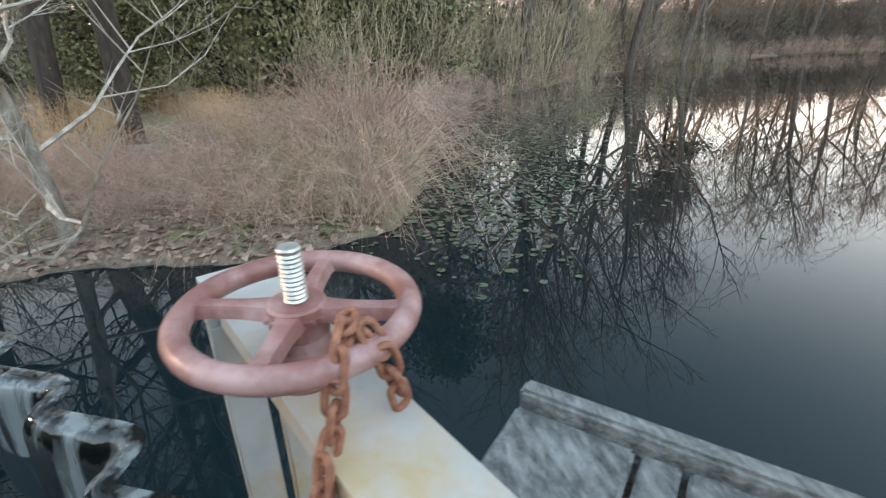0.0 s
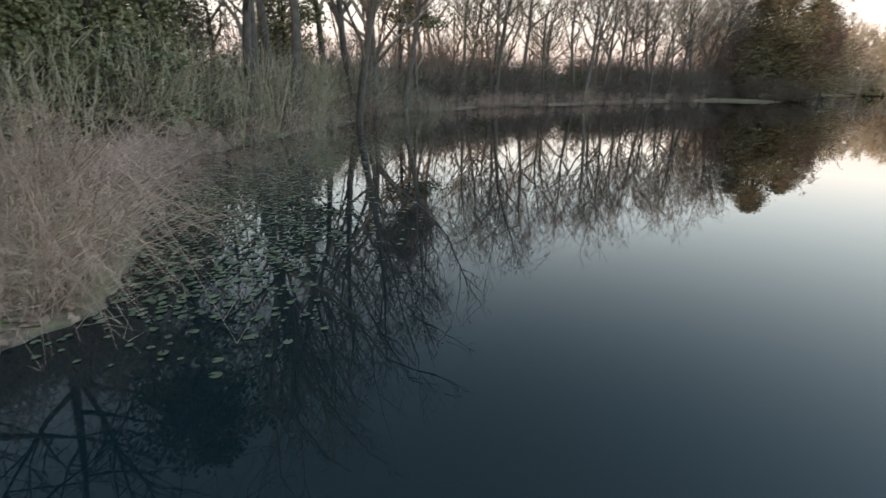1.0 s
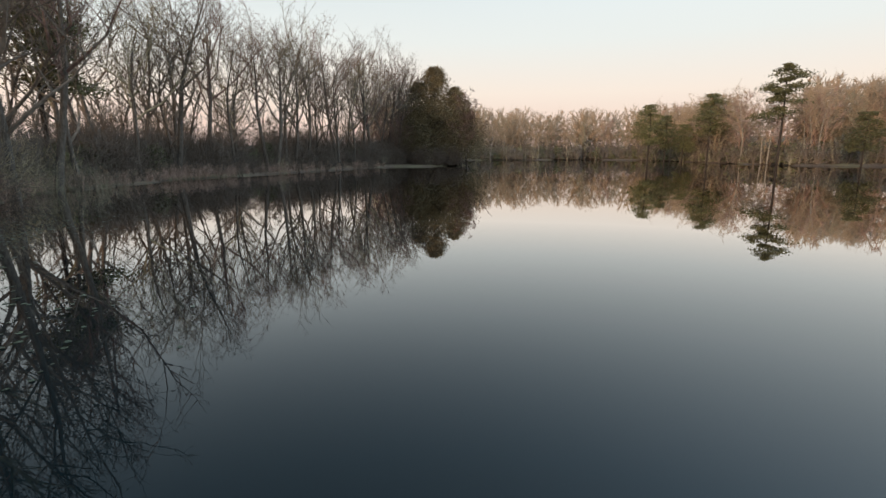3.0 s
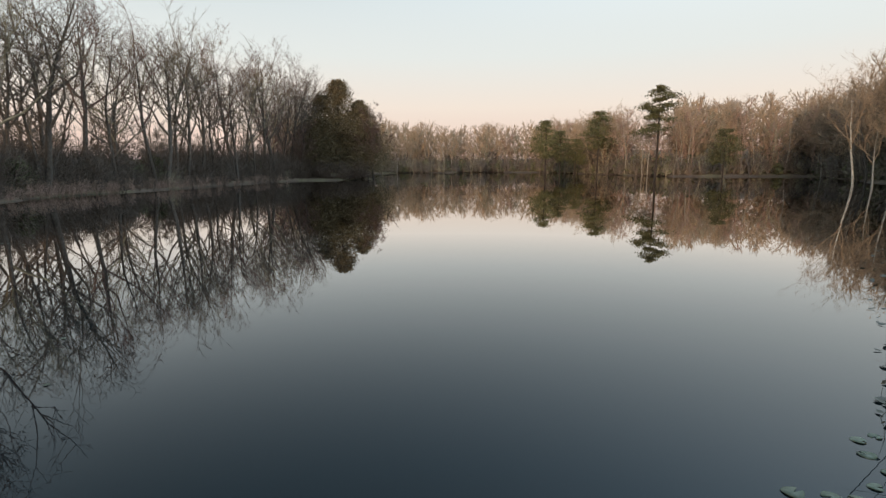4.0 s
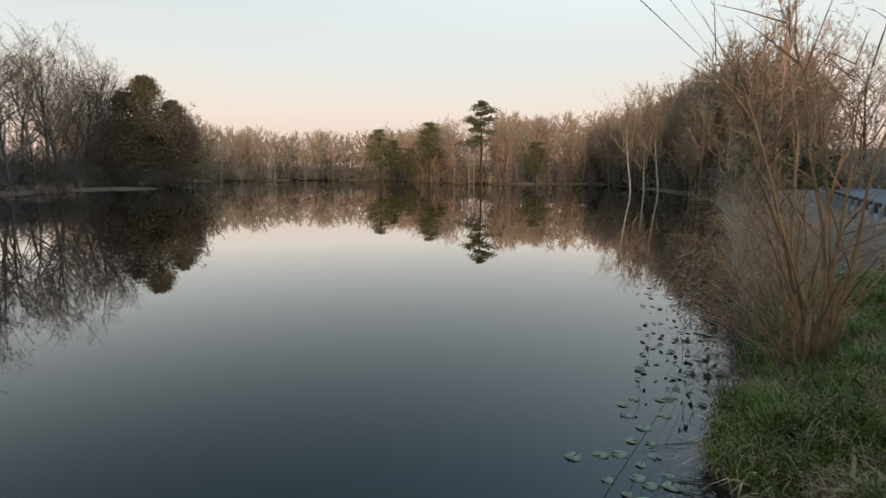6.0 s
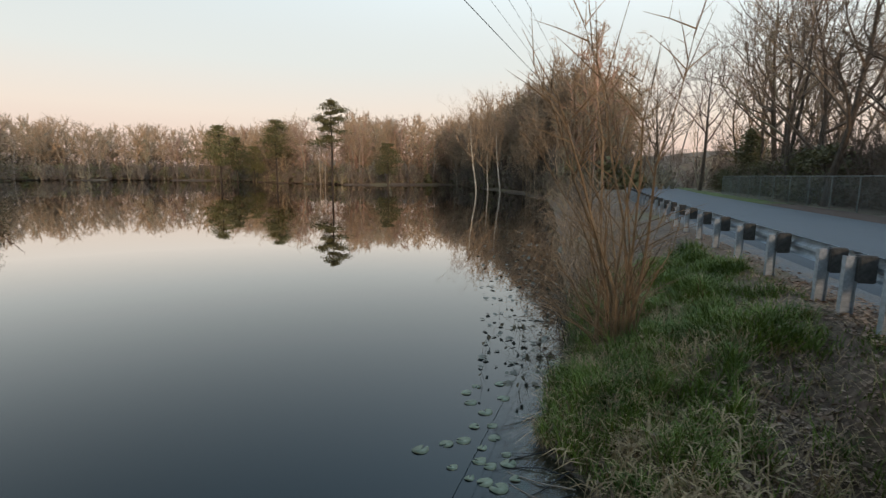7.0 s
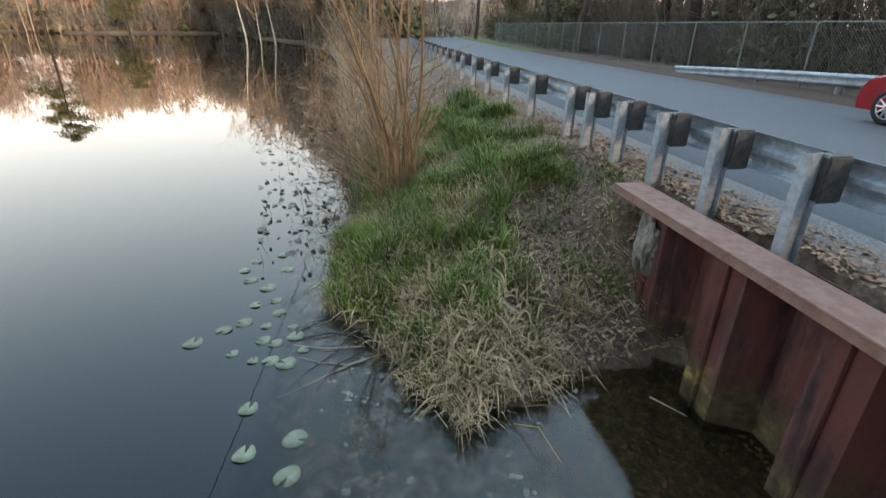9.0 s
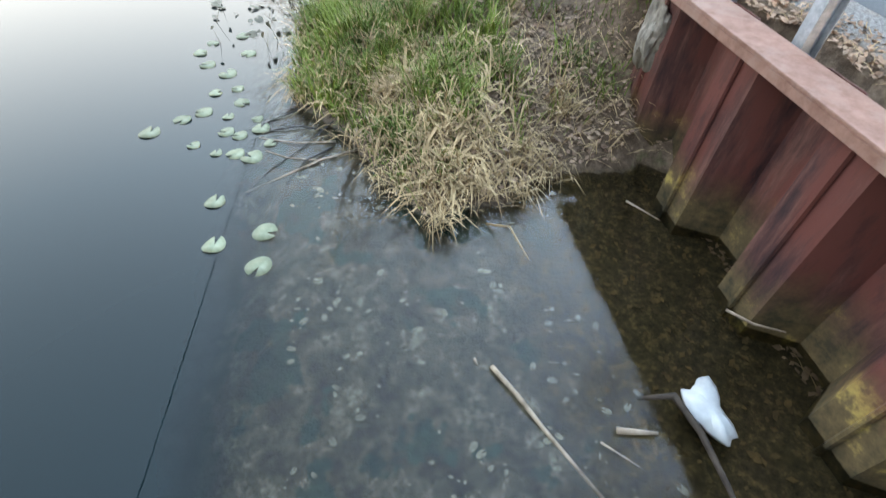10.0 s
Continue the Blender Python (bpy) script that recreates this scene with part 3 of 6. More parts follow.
strip("mulch_verge", -20, 36.5, lambda s: [road_centre(s) + q for q in (3.38, 3.6, 4.4, 5.2, 5.6)], lambda s: (1.450, 1.49, 1.51, 1.48, 1.40), M["mulch"], "dark leaf-covered verge in front of the fence", category="verge")


# ---- trees ----
def grow_tree(rng, height, radius, n_main, lean=(0, 0), fork=0.35, up=0.55, spread_=0.5, counts=(6, 5, 4), sides=6, wob=0.085, thin=0.011, forks=1, reach=1.0, limb_size=0.66):
    """A bare tree: returns the trunk and the branch shapes."""
    trunk, crown = Shape(), Shape()
    n = 9
    pts, rad = [Vector((0, 0, -0.3))], [radius * 1.25]
    p, d = Vector((0, 0, 0)), Vector((lean[0], lean[1], 1)).normalized()
    for i in range(n):
        pts.append(p.copy())
        rad.append(radius * (1 - 0.86 * (i / (n - 1)) ** 1.3))
        d = (d + Vector((rng.gauss(0, wob), rng.gauss(0, wob), 0.03))).normalized()
        p = p + d * height / n
    trunk.tube(pts, rad, sides)

    def along(ps, t):
        x = t * (len(ps) - 1)
        i = min(int(x), len(ps) - 2)
        return Vector(ps[i]).lerp(Vector(ps[i + 1]), x - i)

    def limb(start, d, length, r, level):
        k = (5, 3, 2)[min(level, 2)]
        ps, p = [start.copy()], start.copy()
        for i in range(k):
            d = (d + Vector((rng.gauss(0, 0.22), rng.gauss(0, 0.22), rng.gauss(0.10, 0.14)))).normalized()
            p = p + d * length / k
            ps.append(p.copy())
        crown.tube(ps, [r * (1 - 0.8 * i / k) for i in range(k + 1)], 4 if level == 0 else 3)
        if level >= len(counts):
            return
        for c in range(counts[level]):
            t = rng.uniform(0.25, 1.0)
            b = along(ps, t)
            v = (d * 0.75 + Vector((rng.gauss(0, 0.6), rng.gauss(0, 0.6), rng.gauss(0.2, 0.4)))).normalized()
            ln = length * rng.uniform(0.32, 0.62)
            if level == len(counts) - 1:
                e = b + v * ln
                crown.twig(b, e, max(r * 0.45, thin))
                for q in range(forks):
                    f = b.lerp(e, rng.uniform(0.3, 0.8))
                    crown.twig(f, f + (v + Vector((rng.gauss(0, 0.5), rng.gauss(0, 0.5), rng.gauss(0.15, 0.3)))).normalized() * ln * 0.55, max(r * 0.3, thin * 0.75))
            else:
                limb(b, v, ln, r * 0.45, level + 1)

    for i in range(n_main):
        t = fork + (1 - fork) * (i + rng.random()) / n_main
        b = along(pts[1:], min(t, 0.99))
        an = i * 2.4 + rng.uniform(-0.5, 0.5)
        v = Vector((math.cos(an) * spread_, math.sin(an) * spread_, up + 0.4 * t)).normalized()
        limb(b, v, reach * height * rng.uniform(0.28, 0.48) * (1.2 - 0.7 * (t - fork) / (1 - fork)), radius * limb_size * (1.15 - t) * min(reach, 1.0), 0)
    return trunk, crown


def tree_kind(seed, name, label, bark, twig, group, **kw):
    rng = random.Random(seed)
    trunk, crown = grow_tree(rng, **kw)
    e = thing(name, label, "tree", group, Matrix.Translation((0, 0, -500)))
    part("trunk", trunk, bark, e, smooth=True)
    part("crown", crown, twig, e)
    return e


def place(ob, x, y, scale=1.0, turn=0.0, tilt=0.0, z=None):
    c = copy_thing(ob, Matrix.Identity(4))
    c.matrix_basis = Matrix.Translation((x, y, (gz(x, y) if z is None else z) - 0.03)) @ Matrix.Rotation(turn, 4, "Z") @ Matrix.Rotation(tilt, 4, "X") @ Matrix.Scale(scale, 4)
    return c


def drop_kind(ob):
    """Removes the first model of a kind once its copies stand."""
    for o in (*ob.children_recursive, ob):
        bpy.data.objects.remove(o)


R = random.Random(11)
TALL = [tree_kind(100 + i, "bare_tree", "tall leafless grey deciduous tree at the pond edge", M["bark"], (M["twig"], M["twig_olive"], M["twig"], M["twig_red"], M["twig"])[i], "bare trees on the bank",
                  height=18.5 + 0.9 * i, radius=0.24 + 0.02 * i, n_main=13, fork=(0.22, 0.34, 0.2, 0.38, 0.28)[i], up=0.65, spread_=0.85, counts=(5, 4, 3), lean=(0.05 * (i - 2), 0.04), thin=0.017, forks=1, wob=0.07) for i in range(5)]
MID = [tree_kind(150 + i, "bare_tree", "leafless grey-brown tree in the woods", M["bark"], (M["twig"], M["twig_warm"], M["twig"])[i], "trees of the near woods",
                 height=17 + i, radius=0.2, n_main=11, fork=0.25, up=0.7, spread_=0.7, counts=(4, 3, 3), sides=5, thin=0.022, forks=1) for i in range(3)]
FAR = [tree_kind(200 + i, "bare_tree", "distant leafless pale-trunked tree in the far woods", M["pale_bark"], M["twig_warm"], "trees of the far woods",
                 height=19 + i, radius=0.21, n_main=12, fork=0.34, up=0.75, spread_=0.65, counts=(3, 3, 3), sides=4, thin=0.045, forks=1, wob=0.06) for i in range(4)]

# left bank row
LEFT_SHORE = [(-24, 9.5), (-30, 18), (-36, 26.5), (-42, 38), (-44, 48), (-43.5, 58), (-42.5, 70), (-41.5, 82), (-40, 95), (-38.5, 106), (-39, 116)]


def along_line(line, t):
    x = t * (len(line) - 1)
    i = min(int(x), len(line) - 2)
    (ax, ay), (bx, by), f = line[i], line[i + 1], x - i
    return ax + (bx - ax) * f, ay + (by - ay) * f


for i in range(60):
    f = (i + R.random()) / 60
    x, y = along_line(LEFT_SHORE, f)
    grow = 0.95 + 0.20 * max(0.0, f - 0.35) + 0.6 * max(0.0, 0.3 - f)
    if i % 3 < 2:
        place(TALL[i % 5], x - R.uniform(0.6, 5.0), y + R.uniform(-1, 1), grow * R.uniform(0.86, 1.08), R.uniform(0, 6.28), R.uniform(-0.09, 0.09))
    else:
        place(MID[i % 3], x - R.uniform(5, 14), y + R.uniform(-1, 1), grow * R.uniform(0.85, 1.1), R.uniform(0, 6.28), R.uniform(-0.1, 0.1))
# woods behind the near left bank
for i in range(20):
    place(MID[i % 3], R.uniform(-48, -21), R.uniform(-24, 8), R.uniform(0.7, 1.0), R.uniform(0, 6.28), R.uniform(-0.08, 0.08))

# far woods across the water
FAR_LINE = [(-50, 128), (-52, 150), (-50, 192), (-30, 206), (-9, 220), (24, 218), (33, 185), (40, 160), (49, 139), (63, 138), (84, 137), (70, 98), (66, 84), (56, 62), (46, 46)]
for i in range(60):
    t = (i + R.random()) / 60
    x, y = along_line(FAR_LINE, t)
    dx, dy = x - 0, y - 60
    ln = math.hypot(dx, dy)
    off = R.choice((0.5, 1.5, 3, 5, 8))
    place(FAR[i % 4], x + dx / ln * off, y + dy / ln * off, R.uniform(0.72, 1.0), R.uniform(0, 6.28), R.uniform(-0.05, 0.05))


def array_mesh(name, verts, tris, material):
    me = bpy.data.meshes.new(name)
    me.vertices.add(len(verts))
    me.vertices.foreach_set("co", np.ascontiguousarray(verts, np.float32).ravel())
    me.loops.add(len(tris) * 3)
    me.loops.foreach_set("vertex_index", np.ascontiguousarray(tris, np.int32).ravel())
    me.polygons.add(len(tris))
    me.polygons.foreach_set("loop_start", np.arange(0, len(tris) * 3, 3, dtype=np.int32))
    me.polygons.foreach_set("loop_total", np.full(len(tris), 3, np.int32))
    me.materials.append(material)
    me.update(calc_edges=True)
    return me


def twig_arrays(a, b, r):
    """Three-sided cones from the points a to the points b."""
    d = b - a
    d = d / np.maximum(np.linalg.norm(d, axis=1, keepdims=True), 1e-9)
    u = np.cross(d, np.where(np.abs(d[:, 2:3]) > 0.9, np.array([[1.0, 0, 0]]), np.array([[0, 0, 1.0]])))
    u /= np.linalg.norm(u, axis=1, keepdims=True)
    w = np.cross(d, u)
    r = np.asarray(r).reshape(-1, 1)
    ring = [a + r * (math.cos(2.0944 * q) * u + math.sin(2.0944 * q) * w) for q in range(3)]
    k = np.arange(len(a))[:, None] * 4
    return np.stack([*ring, b], 1).reshape(-1, 3), np.concatenate([k + [0, 1, 3], k + [1, 2, 3], k + [2, 0, 3]], 0)


def leaf_arrays(rs, p, size, long=1.5, up=0.6):
    """Folded pointed leaves at the points p, turned at random."""
    n = rs.normal(0, 1, p.shape) + np.array([0, 0, up])
    n /= np.linalg.norm(n, axis=1, keepdims=True)
    u = np.cross(n, rs.normal(0, 1, p.shape))
    u /= np.linalg.norm(u, axis=1, keepdims=True)
    w = np.cross(n, u)
    q = np.asarray(size).reshape(-1, 1)
    k = np.arange(len(p))[:, None] * 4
    return np.stack([p - u * q * long, p + w * q + n * q * 0.2, p + u * q * long, p - w * q + n * q * 0.2], 1).reshape(-1, 3), np.concatenate([k + [0, 1, 2], k + [0, 2, 3]], 0)


def joined(pieces):
    vs, fs, k = [], [], 0
    for v, f in pieces:
        vs.append(v)
        fs.append(f + k)
        k += len(v)
    return np.concatenate(vs), np.concatenate(fs)


def unit(v):
    return v / np.maximum(np.linalg.norm(v, axis=-1, keepdims=True), 1e-9)


def wood_tree(seed, width=0.22, low=0.30, r=0.0028, limbs=10, branches=6, twigs=7):
    """A leafless tree one metre high: trunk, limbs that fill a rounded crown, branches and twigs."""
    rs = np.random.RandomState(seed)
    sway = rs.normal(0, 0.02, 2)
    at = lambda t: np.stack([sway[0] * np.sin(3 * t), sway[1] * np.sin(2.3 * t), t], -1)
    t = np.linspace(-0.03, 0.78, 5)
    pieces = [twig_arrays(at(t[:-1]), at(t[:-1]) + (at(t[1:]) - at(t[:-1])) * 2.2, 0.0105 * (1 - 0.75 * t[:-1]))]
    mid, hz = np.array([0, 0, (low + 1) / 2]), (1 - low) / 2
    g = np.arange(limbs)
    z = 0.95 - 1.55 * (g + 0.5) / limbs
    an = g * 2.399 + rs.uniform(0, 6)
    q = np.sqrt(1 - z * z) * rs.uniform(0.7, 1.0, limbs)
    e = mid + np.stack([np.cos(an) * q * width, np.sin(an) * q * width, z * hz], 1) * rs.uniform(0.72, 0.92, (limbs, 1))
    b = at(np.clip(e[:, 2] - rs.uniform(0.16, 0.30, limbs), 0.16, 0.75))
    m = (b + e) / 2 + rs.normal(0, 0.02, b.shape) + np.array([0, 0, -0.02])
    pieces += [twig_arrays(b, b + (m - b) * 1.6, np.full(limbs, r * 2.0)), twig_arrays(m, e, np.full(limbs, r * 1.5))]
    k = np.repeat(np.arange(limbs), branches)
    b2 = m[k] + (e - m)[k] * rs.uniform(-0.3, 1.0, (len(k), 1))
    d2 = unit(unit(b2 - mid + np.array([0, 0, 0.10])) + rs.normal(0, 0.45, b2.shape))
    e2 = b2 + d2 * width * rs.uniform(0.24, 0.50, (len(k), 1))
    pieces.append(twig_arrays(b2, e2, np.full(len(k), r * 1.15)))
    k3 = np.repeat(np.arange(len(k)), twigs)
    b3 = b2[k3] + (e2 - b2)[k3] * rs.uniform(0.1, 1.0, (len(k3), 1))
    d3 = unit(d2[k3] + rs.normal(0, 0.6, b3.shape) + np.array([0, 0, 0.25]))
    pieces.append(twig_arrays(b3, b3 + d3 * width * rs.uniform(0.13, 0.30, (len(k3), 1)), np.full(len(k3), r * 0.9)))
    return joined(pieces)


WOOD = [wood_tree(900 + i, (0.24, 0.2, 0.27, 0.22, 0.25, 0.19)[i], (0.20, 0.14, 0.26, 0.10, 0.18, 0.24)[i]) for i in range(6)]
LIGHT_WOOD = [wood_tree(920 + i, 0.27, 0.14, 0.0068, 12, 5, 4) for i in range(4)]


def spots(rs, line, away, offs, count):
    p = np.array([along_line(line, t) for t in rs.rand(count)])
    d = unit(p - np.array(away, float))
    return p + d * rs.uniform(offs[0], offs[1], (count, 1))


def build_woods(seed, label, line, away, offs, count, heights, kinds, material):
    """A leafless wood, joined: each tree a trunk under a rounded crown of twigs."""
    rs = np.random.RandomState(seed)
    p = spots(rs, line, away, offs, count)
    z = ground_height(p[:, 0], p[:, 1])
    pieces = []
    for (x, y), zz in zip(p, z):
        if zz < 0.03:
            continue
        v, f = kinds[rs.randint(len(kinds))]
        a, h, fat = rs.uniform(0, 6.28), rs.uniform(*heights), rs.uniform(0.85, 1.2)
        turn = np.array([[math.cos(a) * fat, -math.sin(a) * fat, 0], [math.sin(a) * fat, math.cos(a) * fat, 0], [rs.normal(0, 0.04), rs.normal(0, 0.04), 1]])
        pieces.append((v @ turn.T * h + np.array([x, y, zz - 0.1]), f))
    tagged(new("woods", array_mesh("woods", *joined(pieces), material)), label, "woods", kind="stuff")


def build_bushes(seed, label, line, away, offs, count, heights, twigs, material, r, leaf=0.0):
    """Rounded leafless or leafy bushes crowding a line, joined."""
    rs = np.random.RandomState(seed)
    p = spots(rs, line, away, offs, count)
    z = ground_height(p[:, 0], p[:, 1])
    keep = z > 0.02
    p, z = p[keep], z[keep]
    n = len(p)
    h = rs.uniform(heights[0], heights[1], n)
    w = h * rs.uniform(0.35, 0.65, n)
    k = np.repeat(np.arange(n), twigs)
    foot = np.column_stack([p, z])
    a, el, q = rs.uniform(0, 6.28, len(k)), rs.uniform(0.05, 1.5, len(k)), rs.uniform(0.25, 0.9, len(k)) ** 0.7
    d = np.stack([np.cos(a) * np.cos(el) * w[k], np.sin(a) * np.cos(el) * w[k], np.sin(el) * h[k]], 1)
    b = foot[k] + d * q[:, None]
    if leaf:
        pieces = [leaf_arrays(rs, b, leaf * rs.uniform(0.6, 1.4, len(k)))]
    else:
        v = unit(d / h[k][:, None] + rs.normal(0, 0.45, b.shape) + np.array([0, 0, 0.15]))
        pieces = [twig_arrays(b, b + v * (h[k] * rs.uniform(0.12, 0.3, len(k)))[:, None], r * rs.uniform(0.6, 1.4, len(k)))]
    k = np.repeat(np.arange(n), 5)
    a = rs.uniform(0, 6.28, len(k))
    e = foot[k] + np.stack([np.cos(a) * w[k] * 0.6, np.sin(a) * w[k] * 0.6, h[k] * 0.9], 1)
    pieces.append(twig_arrays(foot[k] - np.array([0, 0, 0.2]), e, np.full(len(k), r * 2)))
    tagged(new("undergrowth", array_mesh("undergrowth", *joined(pieces), material)), label, "undergrowth", kind="stuff")


for seed, count, heights, mat_name in ((5, 85, (15, 21), "twig_warm"), (25, 65, (14, 21), "twig_russet"), (35, 65, (11, 19), "twig_olive")):
    build_woods(seed, "dense leafless brown woods beyond the pond", FAR_LINE, (0, 60), (2, 18), count, heights, WOOD, M[mat_name])
build_woods(13, "brown woods at the head of the pond", FAR_LINE[1:8], (0, 60), (8, 36), 170, (18, 22.5), LIGHT_WOOD, M["twig_warm"])
build_woods(11, "brown woods on the slope of the far shore", FAR_LINE[8:], (0, 20), (6, 50), 200, (16, 22), LIGHT_WOOD, M["twig_warm"])
build_woods(19, "tall pale-twigged trees beside the white-barked ones", FAR_LINE[10:], (0, 20), (1, 12), 46, (19, 24), WOOD, M["twig_warm"])
build_bushes(6, "low brown undergrowth at the foot of the far woods", FAR_LINE, (0, 60), (-1, 22), 480, (2.5, 6.5), 60, M["twig_olive"], 0.07)
build_bushes(21, "brown leafless thicket along the far waterline", FAR_LINE, (0, 60), (-0.5, 9), 620, (2.5, 7.0), 46, M["twig"], 0.09)
build_bushes(27, "tall brown thicket at the head of the pond", FAR_LINE[1:8], (0, 60), (4, 14), 170, (5.0, 9.0), 60, M["twig"], 0.10)
build_bushes(14, "green evergreen undergrowth below the far woods", FAR_LINE, (0, 60), (0.5, 14), 330, (2.2, 6.0), 90, M["evergreen"], 0.03, 0.25)
build_bushes(7, "brown leafless undergrowth behind the bank trees", [(-26, -26), (-30, 4)] + LEFT_SHORE[1:], (0, 40), (1, 20), 400, (2.8, 6.5), 130, M["twig"], 0.026)
build_bushes(12, "tangled brown brush along the waterline", LEFT_SHORE, (0, 40), (-3.5, 3), 360, (0.8, 2.6), 110, M["dark_twig"], 0.013)
build_bushes(15, "dark evergreen bushes under the bank trees", [(-28, -20), (-33, 4)] + LEFT_SHORE[1:], (0, 40), (4, 20), 130, (1.6, 4.6), 170, M["evergreen"], 0.02, 0.12)
build_bushes(18, "tall twiggy grey-brown shrubs crowding the near shore", [(-17, 5.5), (-23, 9.0), (-28, 15.2), (-33, 22), (-40, 32)], (0, 40), (0.3, 7), 120, (2.0, 5.0), 120, M["brush_tan"], 0.019)
NEAR_EDGE = [(-12, 2.7), (-17.5, 4.0), (-22.5, 7.3), (-27.3, 13.7), (-32, 20.5), (-39, 29.7), (-43, 46), (-42.6, 55), (-41, 73), (-39, 98)]
build_bushes(17, "low dry brush overhanging the waterline", NEAR_EDGE, (0, 40), (-1.0, 1.6), 640, (0.5, 1.7), 80, M["twig_russet"], 0.010)
build_woods(8, "leafless woods behind the bank trees", [(-34, -30), (-40, 2)] + LEFT_SHORE[1:], (0, 40), (8, 40), 150, (7, 12), WOOD, M["twig"])
build_bushes(22, "dense dark leafless thicket under the bank trees", LEFT_SHORE[3:], (0, 40), (1.5, 11), 260, (3.6, 6.8), 150, M["dark_twig"], 0.034)
# unseen tree belt, added to keep the low sun off the near bank
BEHIND = [(-75, -34), (-40, -44), (0, -50), (45, -46), (80, -34)]
build_woods(23, "unseen leafless woods behind the dam, added to shade the foreground", BEHIND, (0, 60), (0, 16), 150, (15, 20), LIGHT_WOOD, M["twig"])
build_bushes(24, "unseen brown undergrowth behind the dam, added to shade the foreground", BEHIND, (0, 60), (-2, 14), 200, (4.0, 8.0), 70, M["twig"], 0.07)
POINT = [(-40, 108), (-35, 107), (-30, 108), (-26.5, 112), (-30, 118)]
build_bushes(20, "leafless russet shrubs round the evergreen on the point", POINT, (-34, 130), (-2.5, 2), 42, (1.8, 4.5), 240, M["dark_twig"], 0.03)


# ---- evergreens ----
def evergreen_kind(seed, name, label, height, profile, base, count, size, clumps, material, group="", trunk_r=0.2, bark="dark_bark", flat=0.55, fine=0.16, inner=0.45):
    """Trunk, boughs and clumps of small leaves inside a profile of radii by height, with gaps."""
    rs = np.random.RandomState(seed)
    e = thing(name, label, "tree", group, Matrix.Translation((0, 0, -500)))
    tk = Shape()
    tk.tube([(0, 0, -0.3), (0.1, 0, height * 0.4), (0, 0.1, height * 0.75), (0, 0, height * 0.97)], [trunk_r * 1.2, trunk_r, trunk_r * 0.6, 0.03], 6)
    f = rs.rand(clumps) ** 0.85
    r = np.array([profile(t) for t in f])
    a, q = rs.uniform(0, 6.28, clumps), rs.uniform(inner, 1.0, clumps)
    c = np.stack([np.cos(a) * r * q, np.sin(a) * r * q, base + f * (height - base)], 1)
    k = np.repeat(np.arange(clumps), count // clumps)
    cr = (fine * r + 0.35)[k][:, None]
    p = c[k] + rs.normal(0, 1, (len(k), 3)) * cr * np.array([1, 1, flat])
    for x, y, z in c[::2]:
        tk.twig((0, 0, max(z - 0.25 * math.hypot(x, y), 0.3) * 0.97), (x, y, z), trunk_r * 0.35)
    part("trunk", tk, M[bark], e, smooth=True)
    part("crown", array_mesh("crown", *leaf_arrays(rs, p, size * rs.uniform(0.6, 1.3, len(p))), M[material]), None, e)
    return e


dome = evergreen_kind(31, "evergreen_tree", "broad dark olive evergreen tree leaning over the point", 20, lambda f: 8.2 * (1 - f ** 1.7) ** 0.8 + 0.3, 1.0, 33000, 0.10, 240, "dome_leaf", fine=0.17, inner=0.2)
place(dome, -32.6, 114, 1.07, 0.4)
place(dome, -37.4, 116, 0.92, 2.0)
place(dome, -28.2, 116, 0.86, 4.4)
drop_kind(dome)
red = tree_kind(41, "budding_tree", "small red-budded tree at the tip of the point", M["bark"], M["twig_red"], "budding trees on the point", height=13, radius=0.16, n_main=16, fork=0.12, up=0.6, spread_=0.7, counts=(6, 5, 5), thin=0.028, forks=2)
for x, y, sc, a in ((-26.0, 113.5, 1.0, 0), (-25.5, 116.5, 1.15, 2), (-39.5, 108, 0.85, 4), (-42.5, 104, 1.0, 1)):
    place(red, x, y, sc, a)
drop_kind(red)
pine = evergreen_kind(32, "pine_tree", "tall round-topped green pine above the woods", 22, lambda f: (5.6 - 1.0 * f) * (1 - f ** 4) ** 0.5 * (0.62 + 0.38 * math.sin(f * 24)) + 0.5, 10.0, 7600, 0.13, 44, "needle", "pines of the far shore", 0.24, flat=0.30, fine=0.17, inner=0.25)
place(pine, 47.1, 140, 1.06, 0)
pine_low = evergreen_kind(33, "pine_tree", "dense green pine among the far trees", 18, lambda f: 4.0 * math.sin(math.pi * (0.24 + 0.70 * f)) ** 0.8 + 0.3, 7.0, 6000, 0.13, 56, "needle", "pines of the far shore", 0.22, flat=0.38, fine=0.17, inner=0.3)
for x, y, sc in ((20.5, 163, 0.98), (25.5, 165, 0.82), (36.5, 161, 0.98), (31, 168, 0.7), (58, 124, 0.7), (73, 92, 0.8), (78, 100, 0.8)):
    place(pine_low, x * 1.02, y + 4, sc * 1.1, R.uniform(0, 6))
# cedars and pines on the left
for x, y, sc in ((-38, 10, 0.6), (-41, 2, 0.6), (-40, -9, 0.6), (-36, 17, 0.55)):
    place(pine_low, x, y, sc, R.uniform(0, 6))
for x, y, sc in ((-27, 6.5, 0.8), (-45, 34, 0.75)):
    place(pine, x, y, sc, R.uniform(0, 6))
holly = evergreen_kind(34, "evergreen_shrub", "dark evergreen shrub in the understorey", 5, lambda f: 2.3 * (1 - f ** 2) ** 0.5 + 0.2, 0.1, 1500, 0.11, 46, "evergreen", "understorey shrubs", 0.06)


